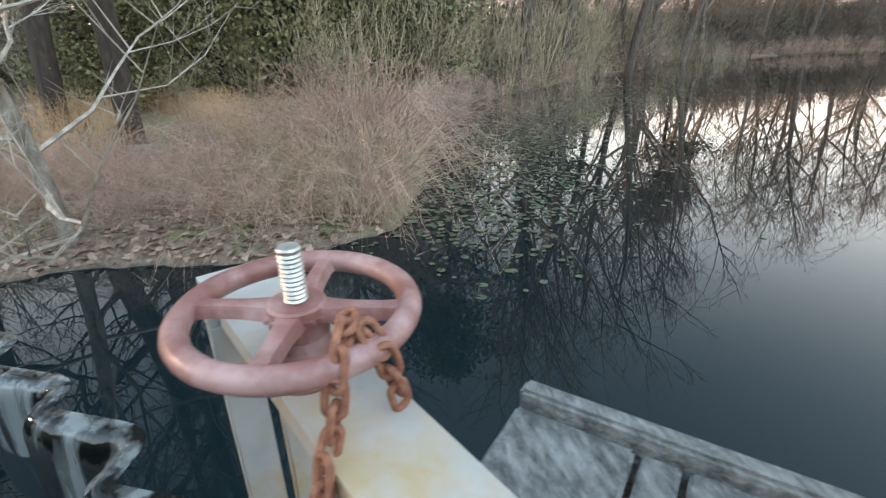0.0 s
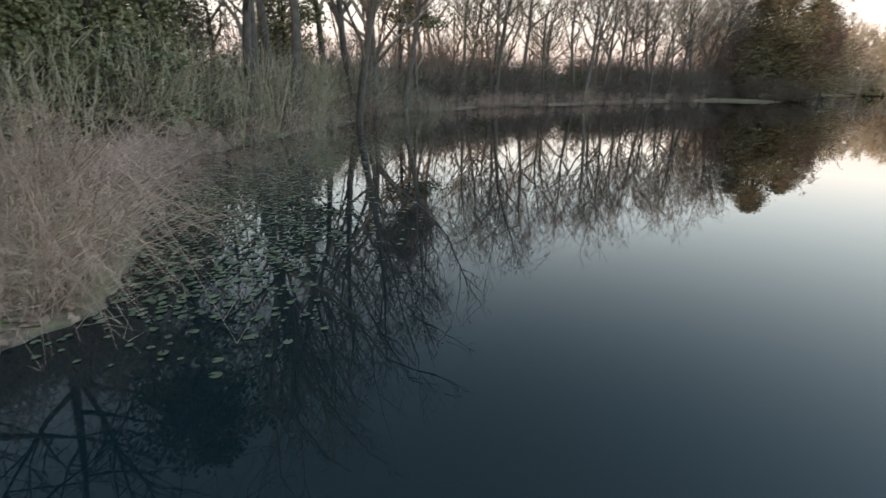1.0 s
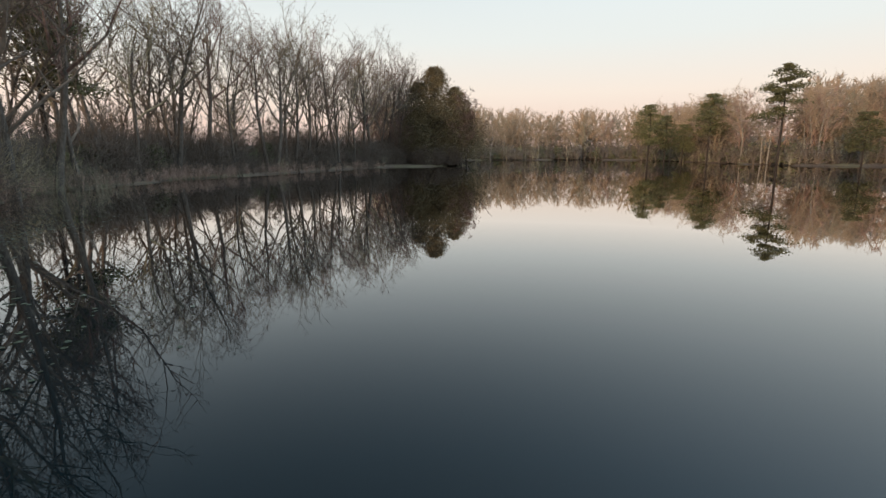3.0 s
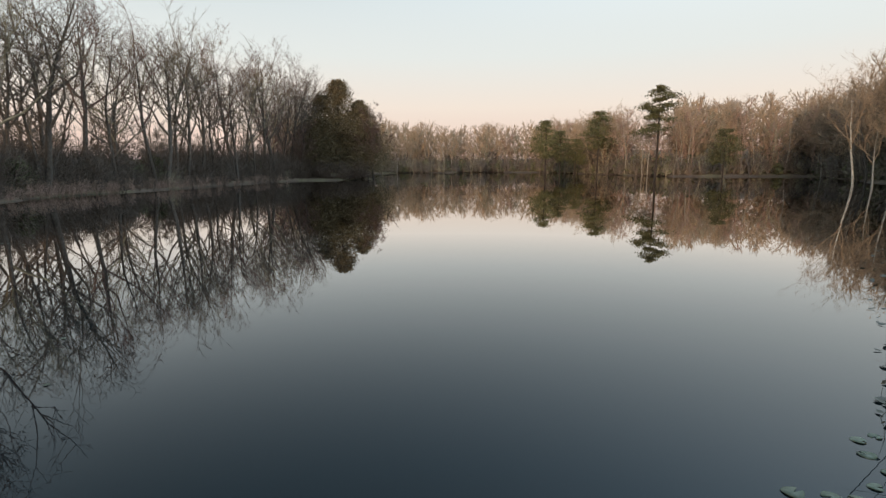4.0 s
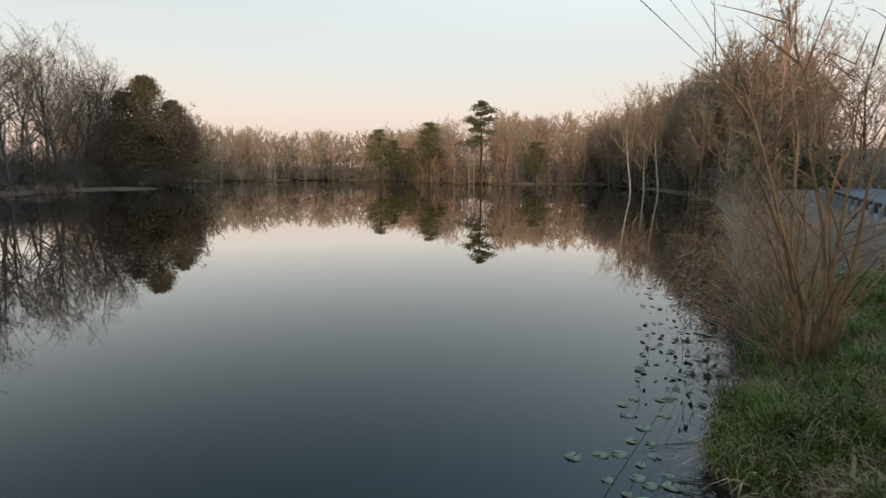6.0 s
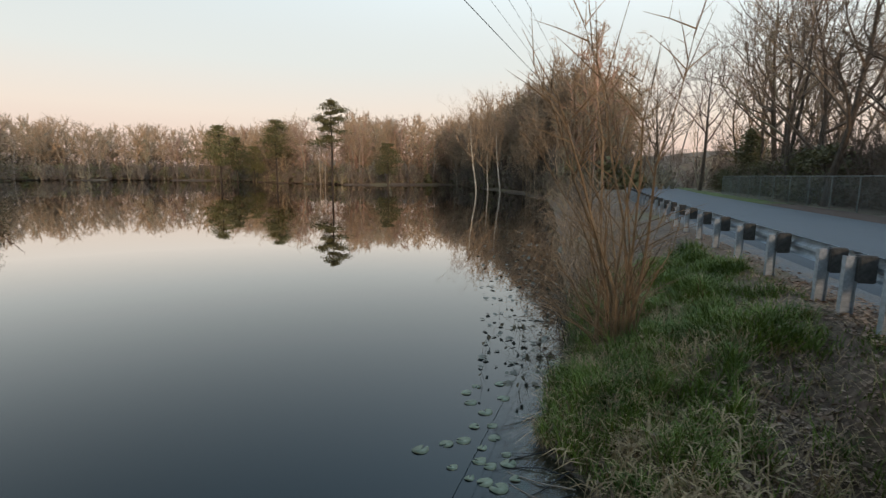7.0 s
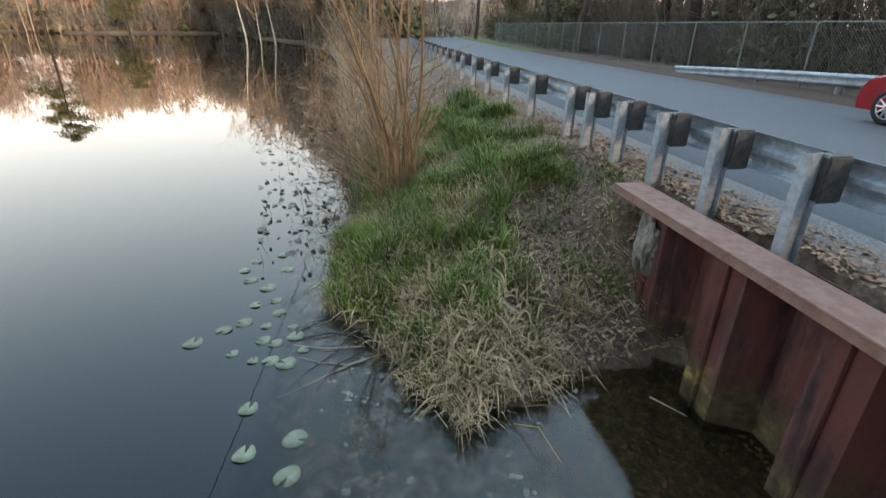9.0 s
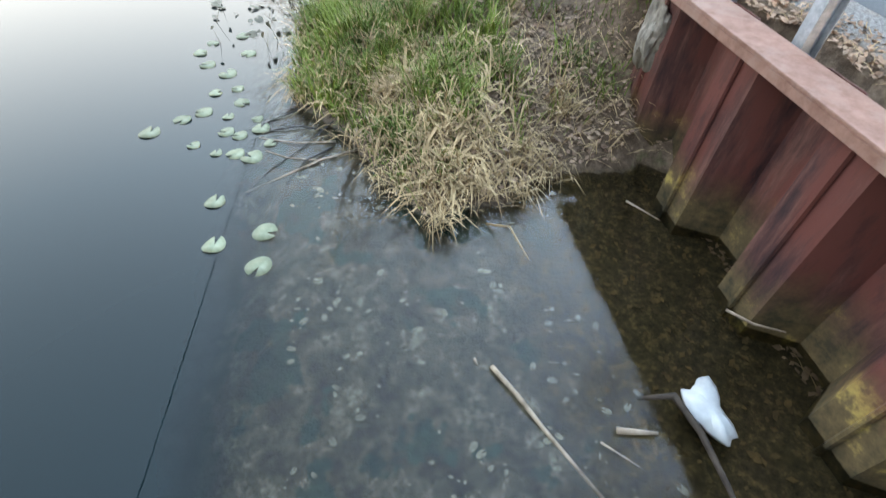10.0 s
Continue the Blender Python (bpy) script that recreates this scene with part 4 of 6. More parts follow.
cedar = evergreen_kind(35, "cedar_tree", "bushy olive-green cedar behind the cove", 6.5, lambda f: 2.5 * (1 - f ** 1.8) ** 0.7 + 0.2, 0.1, 9000, 0.055, 90, "needle", "cedars behind the cove", 0.09, flat=0.45)
for x, y, sc in ((-22.5, -1.5, 1.1), (-24, 1.2, 1.2), (-26, 3.6, 1.15), (-25, -4.2, 1.1), (-28, -7.5, 1.2), (-27.5, 0.0, 1.4), (-29, 5.5, 1.2), (-21, -6.5, 0.9)):
    place(cedar, x, y, sc, R.uniform(0, 6))
drop_kind(cedar)
for i in range(28):
    place(holly, R.uniform(-38, -23), R.uniform(-18, 8), R.uniform(0.45, 0.85), R.uniform(0, 6))
for i in range(16):
    x, y = along_line(LEFT_SHORE, R.random())
    place(holly, x - R.uniform(2, 8), y, R.uniform(0.4, 0.8), R.uniform(0, 6))


# ---- shrubs and brush ----
def shrub_kind(seed, name, label, twig, stems, height, spread_, forks, group, radius=0.018):
    rng = random.Random(seed)
    e = thing(name, label, "shrub", group, Matrix.Translation((0, 0, -500)))
    sh, fine = Shape(), Shape()
    for i in range(stems):
        a, q = rng.uniform(0, 6.28), rng.random()
        h = height * rng.uniform(0.6, 1.05)
        base = Vector((math.cos(a) * 0.35 * q * spread_, math.sin(a) * 0.35 * q * spread_, -0.05))
        out = Vector((math.cos(a), math.sin(a), 0)) * spread_ * q
        p1 = base + out * 0.35 + Vector((rng.gauss(0, 0.05), rng.gauss(0, 0.05), h * 0.45))
        p2 = base + out * rng.uniform(0.8, 1.2) + Vector((rng.gauss(0, 0.12), rng.gauss(0, 0.12), h))
        sh.tube([base, p1, p2], [radius, radius * 0.7, radius * 0.2], 3)
        for k in range(forks):
            b = p1.lerp(p2, rng.uniform(-0.3, 0.95))
            v = Vector((rng.gauss(0, 0.6), rng.gauss(0, 0.6), rng.uniform(0.1, 1.0))) + out.normalized() * 0.3
            e2 = b + v.normalized() * h * rng.uniform(0.14, 0.34)
            fine.twig(b, e2, radius * 0.5)
            for q2 in range(2):
                m = b.lerp(e2, rng.uniform(0.2, 0.9))
                fine.twig(m, m + Vector((rng.gauss(0, 0.6), rng.gauss(0, 0.6), rng.gauss(0.35, 0.4))).normalized() * h * 0.1, radius * 0.35)
    part("branch_frame", sh, twig, e)
    part("twig_mass", fine, twig, e)
    return e


BRUSH = [shrub_kind(50 + i, "bare_shrub", "tangled leafless grey-brown shrub on the bank", (M["twig"], M["dark_twig"], M["twig_olive"])[i], 20, 3.0, 1.5, 8, "bank shrubs") for i in range(3)]
for i in range(46):
    x, y = along_line(LEFT_SHORE, R.random() ** 1.15)
    place(BRUSH[i % 3], x + R.uniform(-7, 3.4), y + R.uniform(-1, 1), R.uniform(0.6, 1.25), R.uniform(0, 6))
for i in range(18):
    place(BRUSH[i % 3], R.uniform(-34, -17), R.uniform(-13, 8), R.uniform(0.6, 1.3), R.uniform(0, 6))
for i in range(8):
    x, y = along_line(FAR_LINE, R.random())
    place(BRUSH[(i % 2) * 2], x + R.uniform(-1, 2), y + R.uniform(0, 3), R.uniform(0.8, 1.6), R.uniform(0, 6))


def brush_clump(seed, name, label, material, stems, height, width, droop, group, r=0.006, category="brush", tangle=0.0, shoot=(0.08, 0.2), shoots=4):
    """A dense clump of arching dry stems with fine side shoots."""
    rng = random.Random(seed)
    sh = Shape()
    for i in range(stems):
        a, q = rng.uniform(0, 6.28), rng.random() ** 0.7
        b = Vector((math.cos(a) * width * q * 0.6, math.sin(a) * width * q * 0.6, -0.05))
        out = Vector((math.cos(a + rng.gauss(0, 0.9)), math.sin(a + rng.gauss(0, 0.9)), 0)) * width * rng.uniform(0.15, 0.6 + tangle)
        h = height * rng.uniform(0.5, 1.1)
        ps = [b, b + out * 0.3 + Vector((0, 0, h * 0.55)), b + out * 0.8 + Vector((rng.gauss(0, 0.05), rng.gauss(0, 0.05), h * 0.95)), b + out * 1.3 + Vector((rng.gauss(0, 0.1), rng.gauss(0, 0.1), h * (1 - droop * rng.random())))]
        sh.tube(ps, [r, r * 0.8, r * 0.55, r * 0.2], 3)
        for k in range(shoots):
            m = ps[1].lerp(ps[2], rng.random()) if k % 2 else ps[2].lerp(ps[3], rng.random())
            sh.twig(m, m + Vector((rng.gauss(0, 0.7), rng.gauss(0, 0.7), rng.gauss(0.3, 0.5))).normalized() * h * rng.uniform(*shoot), r * 0.6)
    return tagged(new(name, sh.mesh(name, material)), label, category, group, "stuff")


CL = [brush_clump(60 + i, "brush_clump", "dense mauve-brown clump of dry arching stems", (M["brush"], M["brush"], M["brush_tan"])[i], (130, 110, 110)[i], (1.35, 1.7, 1.15)[i], 1.3, 1.3, "brush on the near bank", 0.0065, "brush", 1.1, (0.2, 0.5), 7) for i in range(3)]
for x, y, sc in ((-9.1, 0.3, 0.8), (-9.7, 0.7, 1.0), (-10.4, 0.1, 1.05), (-10.8, 1.1, 1.05), (-11.6, 0.6, 1.15), (-12.2, 1.3, 1.2), (-9.3, -0.5, 0.7), (-10.2, -0.8, 0.85), (-11.5, -0.4, 1.1),
                 (-13.2, 0.9, 1.3), (-14.0, 1.8, 1.1), (-12.8, 0.0, 1.2), (-15.0, 1.0, 1.3), (-9.5, -1.9, 0.55), (-10.6, -2.1, 0.7), (-12.0, -1.9, 0.8), (-16.0, 2.0, 1.0), (-9.2, -1.2, 0.6)):
    place(CL[R.randrange(3)], x, y, sc * R.uniform(0.85, 1.15), R.uniform(0, 6))
for i in range(22):
    place(CL[i % len(CL)], R.uniform(-13, -8.8), R.uniform(-6.5, -1.5), R.uniform(0.35, 0.6), R.uniform(0, 6))
tan = brush_clump(66, "tall_grass", "tan broomsedge grass tuft behind the bank", M["tan_grass"], 90, 1.1, 0.9, 0.3, "tan grass", 0.004, "grass")
for i in range(34):
    place(tan, R.uniform(-22, -13.5), R.uniform(-9, -1.0), R.uniform(0.7, 1.15), R.uniform(0, 6))
drop_kind(tan)
for o in CL:
    drop_kind(o)

# pale near tree and dark trunk on the left bank
near_tree = tree_kind(71, "bare_tree", "pale grey many-branched tree overhanging the bank", M["mottled_bark"], M["pale_bark"], "", height=11, radius=0.12, reach=0.95, n_main=24, fork=0.08, up=0.18, spread_=1.0, counts=(6, 5, 3), lean=(0.03, -0.16), wob=0.06, thin=0.006, limb_size=0.36)
place(near_tree, -8.9, -3.85, 1.0, 0.0)
drop_kind(near_tree)
snag = tree_kind(72, "dark_tree", "dark crooked trunk standing in tan grass", M["dark_bark"], M["dark_bark"], "", height=23, radius=0.34, n_main=13, fork=0.3, up=0.4, spread_=0.95, counts=(5, 4, 4), wob=0.07, thin=0.012, forks=0)
for x, y, sc, a in ((-15.4, -4.8, 0.95, 0.6), (-17.5, -7.3, 0.9, 2.2), (-22.7, -3.4, 1.0, 3.3), (-23.5, -8.4, 1.0, 4.4), (-28, 0.1, 1.0, 1.5), (-30.2, -7.0, 1.1, 5.5), (-19.5, -12.0, 1.0, 0.2)):
    place(snag, x, y, sc, a, 0.04)
place(snag, -25.0, 4.0, 0.7, 2.6, 0.0)
drop_kind(snag)

# white-barked leaning trees on the right shore
syc = tree_kind(73, "sycamore_tree", "white-barked leaning tree at the water's edge", M["white_bark"], M["twig_warm"], "white-barked trees", height=16.5, radius=0.185, n_main=12, fork=0.5, up=0.6, spread_=0.6, counts=(5, 4, 3), wob=0.12)
place(syc, 53.3, 69.2, 0.95, -2.19, 0.13)
place(syc, 50.0, 71.8, 1.0, -2.0, 0.11)
place(syc, 52.2, 71.2, 0.72, -2.5, 0.16)
drop_kind(syc)

# woods beyond the road
for i in range(30):
    s, n = R.uniform(2, 85), R.uniform(15.0, 32)
    x, y = road_xy(s, n + road_centre(s) - 7.6)
    place((TALL[i % 5] if i % 3 == 0 else MID[i % 3]), x, y, R.uniform(0.75, 1.1), R.uniform(0, 6), R.uniform(-0.07, 0.07))
for s, n, sc in ((6, 24, 0.9), (27, 24, 0.6), (38, 25, 0.7), (2, 20, 0.7)):
    x, y = road_xy(s, n)
    place(pine_low, x, y, sc, R.uniform(0, 6))
for i in range(40):
    s, n = R.uniform(4, 80), R.uniform(15.5, 24)
    x, y = road_xy(s, n + road_centre(s) - 7.6)
    place(holly, x, y, R.uniform(0.4, 0.85), R.uniform(0, 6))
# trees between the road and the water
for i in range(10):
    s, n = R.uniform(40, 105), R.uniform(-9, 1.0)
    x, y = road_xy(s, n)
    if lake_distance(np.array([x]), np.array([y]))[0] > 1:
        place(MID[i % 3], x, y, R.uniform(0.4, 0.62), R.uniform(0, 6), R.uniform(-0.05, 0.05))
for i in range(40):
    s, n = R.uniform(26, 110), R.uniform(-8, 2.2)
    x, y = road_xy(s, n)
    if lake_distance(np.array([x]), np.array([y]))[0] > 0.3:
        place(BRUSH[i % 3], x, y, R.uniform(0.6, 1.3), R.uniform(0, 6))
for i in range(20):
    s, n = R.uniform(95, 150), R.uniform(-20, 60)
    x, y = road_xy(s, n)
    place(MID[i % 3], x, y, R.uniform(0.7, 1.0), R.uniform(0, 6))
for i in range(26):
    s, n = R.uniform(92, 125), R.uniform(-10, 50)
    x, y = road_xy(s, n)
    place(BRUSH[i % 3], x, y, R.uniform(0.9, 1.6), R.uniform(0, 6))
DENSE = [tree_kind(300 + i, "dark_tree", "large dark tree dense with level twiggy limbs", M["dark_bark"], M["twig"], "dark trees behind the fence",
                   height=21, radius=0.32, n_main=20, fork=0.2, up=0.35, spread_=0.9, counts=(5, 4, 3), sides=7, wob=0.05, thin=0.014, forks=0, reach=0.6) for i in range(2)]
for k, (s, n, sc) in enumerate(((-3, 15.2, 1.25), (2.5, 15.6, 1.35), (8, 15.4, 1.3), (13.5, 16.2, 1.2), (18, 18, 0.95), (23, 15.5, 1.0), (29, 17.5, 0.95), (37, 21, 0.9))):
    x, y = road_xy(s, n)
    place(DENSE[k % 2], x, y, sc, R.uniform(0, 6))
for k, (s, n, sc) in enumerate(((43, 17.5, 0.95), (52, 18.5, 0.9), (37, 15.8, 0.85), (70, 16, 0.8), (84, 13.8, 0.8))):
    x, y = road_xy(s, n)
    place(TALL[k], x, y, sc, R.uniform(0, 6))
for o in DENSE:
    drop_kind(o)
weep = evergreen_kind(301, "weeping_conifer", "small dark weeping conifer at the road's bend", 7.5, lambda f: 2.6 * (1 - f) ** 0.8 + 0.15, 0.2, 4500, 0.09, 90, "evergreen")
place(weep, 61.5, 32.0, 1.0, 0.4)
drop_kind(weep)
for kind in (pine, *TALL, *MID, *FAR, *BRUSH, pine_low, holly):
    drop_kind(kind)


ROAD_WOODS = [road_xy(-5, 17), road_xy(30, 18), road_xy(60, 19), road_xy(96, 24), road_xy(120, 0), road_xy(112, -22)]
build_bushes(9, "tangled brown undergrowth behind the fence", ROAD_WOODS, (0, 0), (0, 18), 260, (1.8, 5.5), 130, M["twig"], 0.020)
FENCE_BACK = [road_xy(-8, 15.5), road_xy(20, 15.8), road_xy(48, 18)]
build_bushes(25, "brown leafless thicket close behind the fence", FENCE_BACK, (0, 0), (0, 9), 150, (2.5, 6.0), 160, M["dark_twig"], 0.018)
build_bushes(26, "dark evergreen bushes close behind the fence", FENCE_BACK[:2], (0, 0), (0.5, 7), 46, (2.0, 5.5), 320, M["evergreen"], 0.02, 0.10)
build_woods(10, "leafless brown woods beside the road", [road_xy(62, -6), road_xy(90, -4), road_xy(120, 6)], (0, 0), (0, 30), 70, (9, 15), WOOD, M["twig_warm"])
build_woods(16, "leafless woods behind the fence", ROAD_WOODS, (0, 0), (4, 30), 60, (6, 11), WOOD, M["twig"])


# ---- near right bank: saplings, reeds, grass, litter ----
def build_saplings():
    rng = random.Random(81)
    e = thing("sapling_thicket", "thin orange-brown leafless saplings fanning from the bank", "shrub", at=Matrix.Translation((6.2, 5.12, gz(6.2, 5.12))))
    lake_side = Vector((-0.76, 0.65, 0))
    for i in range(44):
        sh = Shape()
        a, q = rng.uniform(0, 6.28), rng.random()
        b = Vector((math.cos(a) * 0.34 * q, math.sin(a) * 0.34 * q, -0.1))
        out = Vector((math.cos(a), math.sin(a), 0))
        if i < 12:
            h = rng.uniform(3.4, 5.8)
            out = (out * 0.6 + lake_side * rng.uniform(-0.5, 1.3)) * h * rng.uniform(0.2, 0.5)
        elif i < 26:
            h = rng.uniform(1.2, 2.6)
            out = (out * 0.8 + lake_side * rng.uniform(-0.2, 0.6)) * h * rng.uniform(0.2, 0.6)
        else:
            h = rng.uniform(0.7, 1.7)
            out = (out * 0.5 + lake_side * rng.uniform(0.3, 1.2)) * h * rng.uniform(0.7, 1.5)
        ps = [b + out * f ** 1.5 + Vector((rng.gauss(0, 0.012 * h), rng.gauss(0, 0.012 * h), h * f * (1 - 0.08 * f))) for f in (0, 0.2, 0.4, 0.6, 0.8, 1.0)]
        r = (0.0125 if i < 26 else 0.007) + 0.0034 * h
        sh.tube(ps, [r, r * 0.85, r * 0.68, r * 0.5, r * 0.3, r * 0.1], 5)
        for k in range(int(4 + h * 1.8) if i < 26 else 4):
            j = rng.randrange(1, 5)
            m = ps[j].lerp(ps[j + 1], rng.random())
            v = (Vector((rng.gauss(0, 0.5), rng.gauss(0, 0.5), rng.uniform(0.35, 1.0))) + out.normalized() * 0.25).normalized() * (0.25 + h * rng.uniform(0.06, 0.22))
            sh.tube([m, m + v * 0.5 + Vector((0, 0, 0.02)), m + v], [r * 0.36, r * 0.24, 0.0015], 3)
            for q2 in range(2):
                t = m + v * rng.uniform(0.2, 0.95)
                sh.twig(t, t + Vector((rng.gauss(0, 0.5), rng.gauss(0, 0.5), rng.uniform(0.1, 0.8))).normalized() * rng.uniform(0.12, 0.35), 0.0045)
        part("stem", sh, M["sapling"], e)


build_saplings()
rc = brush_clump(82, "bank_brush", "tangled brown leafless brush at the water's edge", M["twig_warm"], 34, 1.25, 0.9, 0.9, "brush on the road bank", 0.0085, "brush", 1.2, (0.2, 0.45))
for x, y, sc in ((7.4, 6.9, 0.8), (8.6, 8.1, 1.0), (10.2, 9.6, 1.1), (11.6, 11.2, 1.2), (13.5, 12.8, 1.3), (16, 15.2, 1.3), (19, 18.2, 1.4), (22, 21, 1.5), (26, 25, 1.6), (8.2, 7.2, 0.6), (30, 28.5, 1.7), (35, 33, 1.8)):
    place(rc, x, y, sc, R.uniform(0, 6))
for i, (x, y, sc) in enumerate(((7.3, 6.0, 0.45), (8.3, 6.8, 0.55), (9.3, 7.6, 0.5), (10.3, 8.6, 0.6), (11.7, 9.7, 0.65), (13.2, 11.0, 0.7), (15.0, 12.7, 0.8), (9.4, 8.4, 0.7), (12.3, 11.2, 0.8), (17.5, 15.2, 0.9))):
    place(rc, x, y, sc, i * 1.9)
drop_kind(rc)
dk = brush_clump(85, "bank_brush", "dark dead stems leaning over the water", M["dark_twig"], 26, 0.75, 0.6, 0.9, "brush on the road bank", 0.004, "brush", 1.2, (0.1, 0.3))
for x, y, sc in ((5.0, 5.05, 0.6), (5.5, 5.45, 0.9), (6.1, 5.75, 1.0), (6.7, 6.3, 1.0), (7.6, 7.3, 1.1), (8.8, 8.5, 1.2), (10.8, 10.4, 1.4), (4.6, 4.75, 0.4)):
    place(dk, x, y, sc, R.uniform(0, 6))
drop_kind(dk)


def on_bank(rng, smin, smax, nmin, nmax):
    for _ in range(60):
        s, n = rng.uniform(smin, smax), rng.uniform(nmin, nmax)
        x, y = road_xy(s, n)
        d = lake_distance(np.array([x]), np.array([y]))[0]
        if d > 0.02:
            return x, y, d, n
    return None


def build_bank_cover():
    rng = random.Random(83)
    green, dry, leaves = Shape(), Shape(), Shape()
    for i in range(4800):
        p = on_bank(rng, 3.3, 13, -0.5, 3.0)
        if not p:
            continue
        x, y, d, n = p
        s = sn_of(x, y)[0]
        # green to the water's edge on the lake side, straw at the tip and by the wall
        lump = noise.noise((x * 2.6, y * 2.6, 5.0))
        m = noise.noise((x * 0.9, y * 0.9, 3.0)) + 1.3 * lump + 0.55 * min(1.0, (s - 3.95) * 0.8) + 0.45 * max(0.0, 0.7 - n) - 0.5 * max(0.0, n - 1.2) * max(0.25, 2.0 - 0.22 * s) - (1.1 * max(0.0, n - 1.8) if s < 6.2 else 0.5 * max(0.0, n - 2.3))
        z = gz(x, y)
        tall = 1.0 + 1.1 * max(0.0, lump) + (0.4 if m > 0.5 else 0.0)
        for k in range(10):
            bx, by = x + rng.gauss(0, 0.05), y + rng.gauss(0, 0.05)
            a, h = rng.uniform(0, 6.28), rng.uniform(0.07, 0.22) * tall
            if m + rng.gauss(0, 0.3) > 0.08 and d > 0.03:
                green.blade((bx, by, z - 0.02), (bx + math.cos(a) * h * 0.8, by + math.sin(a) * h * 0.8, z + h * rng.uniform(0.55, 1.0)), 0.0055, 0.25 * h)
            elif n < 1.45 or rng.random() < 0.15:
                h *= rng.uniform(0.7, 1.5)
                dry.blade((bx, by, z), (bx + math.cos(a) * h * 1.4, by + math.sin(a) * h * 1.4, z + h * rng.uniform(0.1, 0.9)), 0.0045, 0.04)
    for i in range(700):
        p = on_bank(rng, 3.1, 8.5, -0.4, 1.7)
        if not p:
            continue
        x, y, d, n = p
        a, h = rng.uniform(0, 6.28), rng.uniform(0.15, 0.45)
        z = gz(x, y) + rng.uniform(0.03, 0.12)
        ex, ey = x + math.cos(a) * h, y + math.sin(a) * h
        dry.blade((x, y, z), (ex, ey, max(gz(ex, ey), 0.0) + rng.uniform(0.02, 0.2)), rng.uniform(0.004, 0.007), 0.05)
    # broad fallen reed leaves crossing at the tip
    for i in range(150):
        p = on_bank(rng, 3.0, 5.2, -0.2, 1.9)
        if not p:
            continue
        x, y, d, n = p
        z, a, h = gz(x, y), rng.gauss(-2.2, 1.3), rng.uniform(0.15, 0.45)
        dry.blade((x, y, z + rng.uniform(0.02, 0.12)), (x + math.cos(a) * h, y + math.sin(a) * h, max(gz(x + math.cos(a) * h, y + math.sin(a) * h), 0.0) + rng.uniform(0.02, 0.14)), rng.uniform(0.008, 0.015), 0.08)
    # tufts of standing and fallen straw among the green
    for i in range(95):
        p = on_bank(rng, 4.0, 9.5, -0.2, 2.3)
        if not p:
            continue
        x, y, d, n = p
        lean = rng.uniform(0, 6.28)
        for k in range(26):
            a, h = rng.gauss(lean, 1.0), rng.uniform(0.12, 0.40)
            bx, by = x + rng.gauss(0, 0.08), y + rng.gauss(0, 0.08)
            z = gz(bx, by)
            dry.blade((bx, by, z), (bx + math.cos(a) * h * 0.7, by + math.sin(a) * h * 0.7, z + h * rng.uniform(0.1, 0.9)), rng.uniform(0.004, 0.008), 0.2 * h)
    # tussocks of long straw leaning out over the water
    for i in range(64):
        p = on_bank(rng, 3.0, 7.5, -0.6, 2.5)
        if not p or p[2] > 0.28:
            continue
        x, y, d, n = p
        out = -2.5 if n < 1.5 else -1.9
        for k in range(34):
            a, h = rng.gauss(out, 0.9), rng.uniform(0.12, 0.46)
            bx, by = x + rng.gauss(0, 0.06), y + rng.gauss(0, 0.06)
            z = max(gz(bx, by), 0.0)
            dry.blade((bx, by, z), (bx + math.cos(a) * h * 0.8, by + math.sin(a) * h * 0.8, max(z + h * rng.uniform(-0.5, 0.7), 0.012)), rng.uniform(0.004, 0.007), 0.35 * h)
    for i in range(500):
        # long straw hanging over the water's edge
        p = on_bank(rng, 3.2, 6.2, -0.4, 2.6)
        if not p or p[2] > 0.5:
            continue
        x, y, d, n = p
        z, a, h = gz(x, y), rng.gauss(-2.6, 1.1), rng.uniform(0.15, 0.5)
        dry.blade((x, y, z), (x + math.cos(a) * h, y + math.sin(a) * h, max(z + rng.uniform(-0.1, 0.3), 0.015)), 0.005, 0.1)
    for i in range(6500):
        p = on_bank(rng, 2.5, 16, 0.3, 3.9)
        if not p or noise.noise((p[0] * 0.7, p[1] * 0.7, 9.0)) + 0.30 * (p[3] - 1.3) < rng.uniform(-0.35, 0.25):
            continue
        x, y, d, n = p
        leaves.leaf((x, y, gz(x, y) + 0.015), (rng.gauss(0, 0.35), rng.gauss(0, 0.35), 1), rng.uniform(0.010, 0.027), rng)
    for i in range(46):
        s0, n0 = rng.uniform(4.6, 11), rng.uniform(2.3, 3.2)
        for k in range(44):
            x, y = road_xy(s0 + rng.gauss(0, 0.14), n0 + rng.gauss(0, 0.07))
            z, a, h = gz(x, y), rng.uniform(0, 6.28), rng.uniform(0.04, 0.13)
            green.blade((x, y, z - 0.01), (x + math.cos(a) * h * 0.7, y + math.sin(a) * h * 0.7, z + h * rng.uniform(0.5, 1.0)), 0.005, 0.2 * h)
    for i in range(800):
        p = on_bank(rng, 3.7, 5.6, 1.4, 3.1)
        if p:
            x, y, d, n = p
            z = gz(x, y)
            leaves.leaf((x, y, z + 0.03), (rng.gauss(-0.4, 0.4), rng.gauss(0.3, 0.4), 1), rng.uniform(0.008, 0.022), rng)
            if i % 8 == 0:
                a, h = rng.uniform(0, 6.28), rng.uniform(0.08, 0.25)
                dry.blade((x, y, z), (x + math.cos(a) * h, y + math.sin(a) * h, z + h * rng.uniform(0.0, 0.5)), 0.004, 0.04)
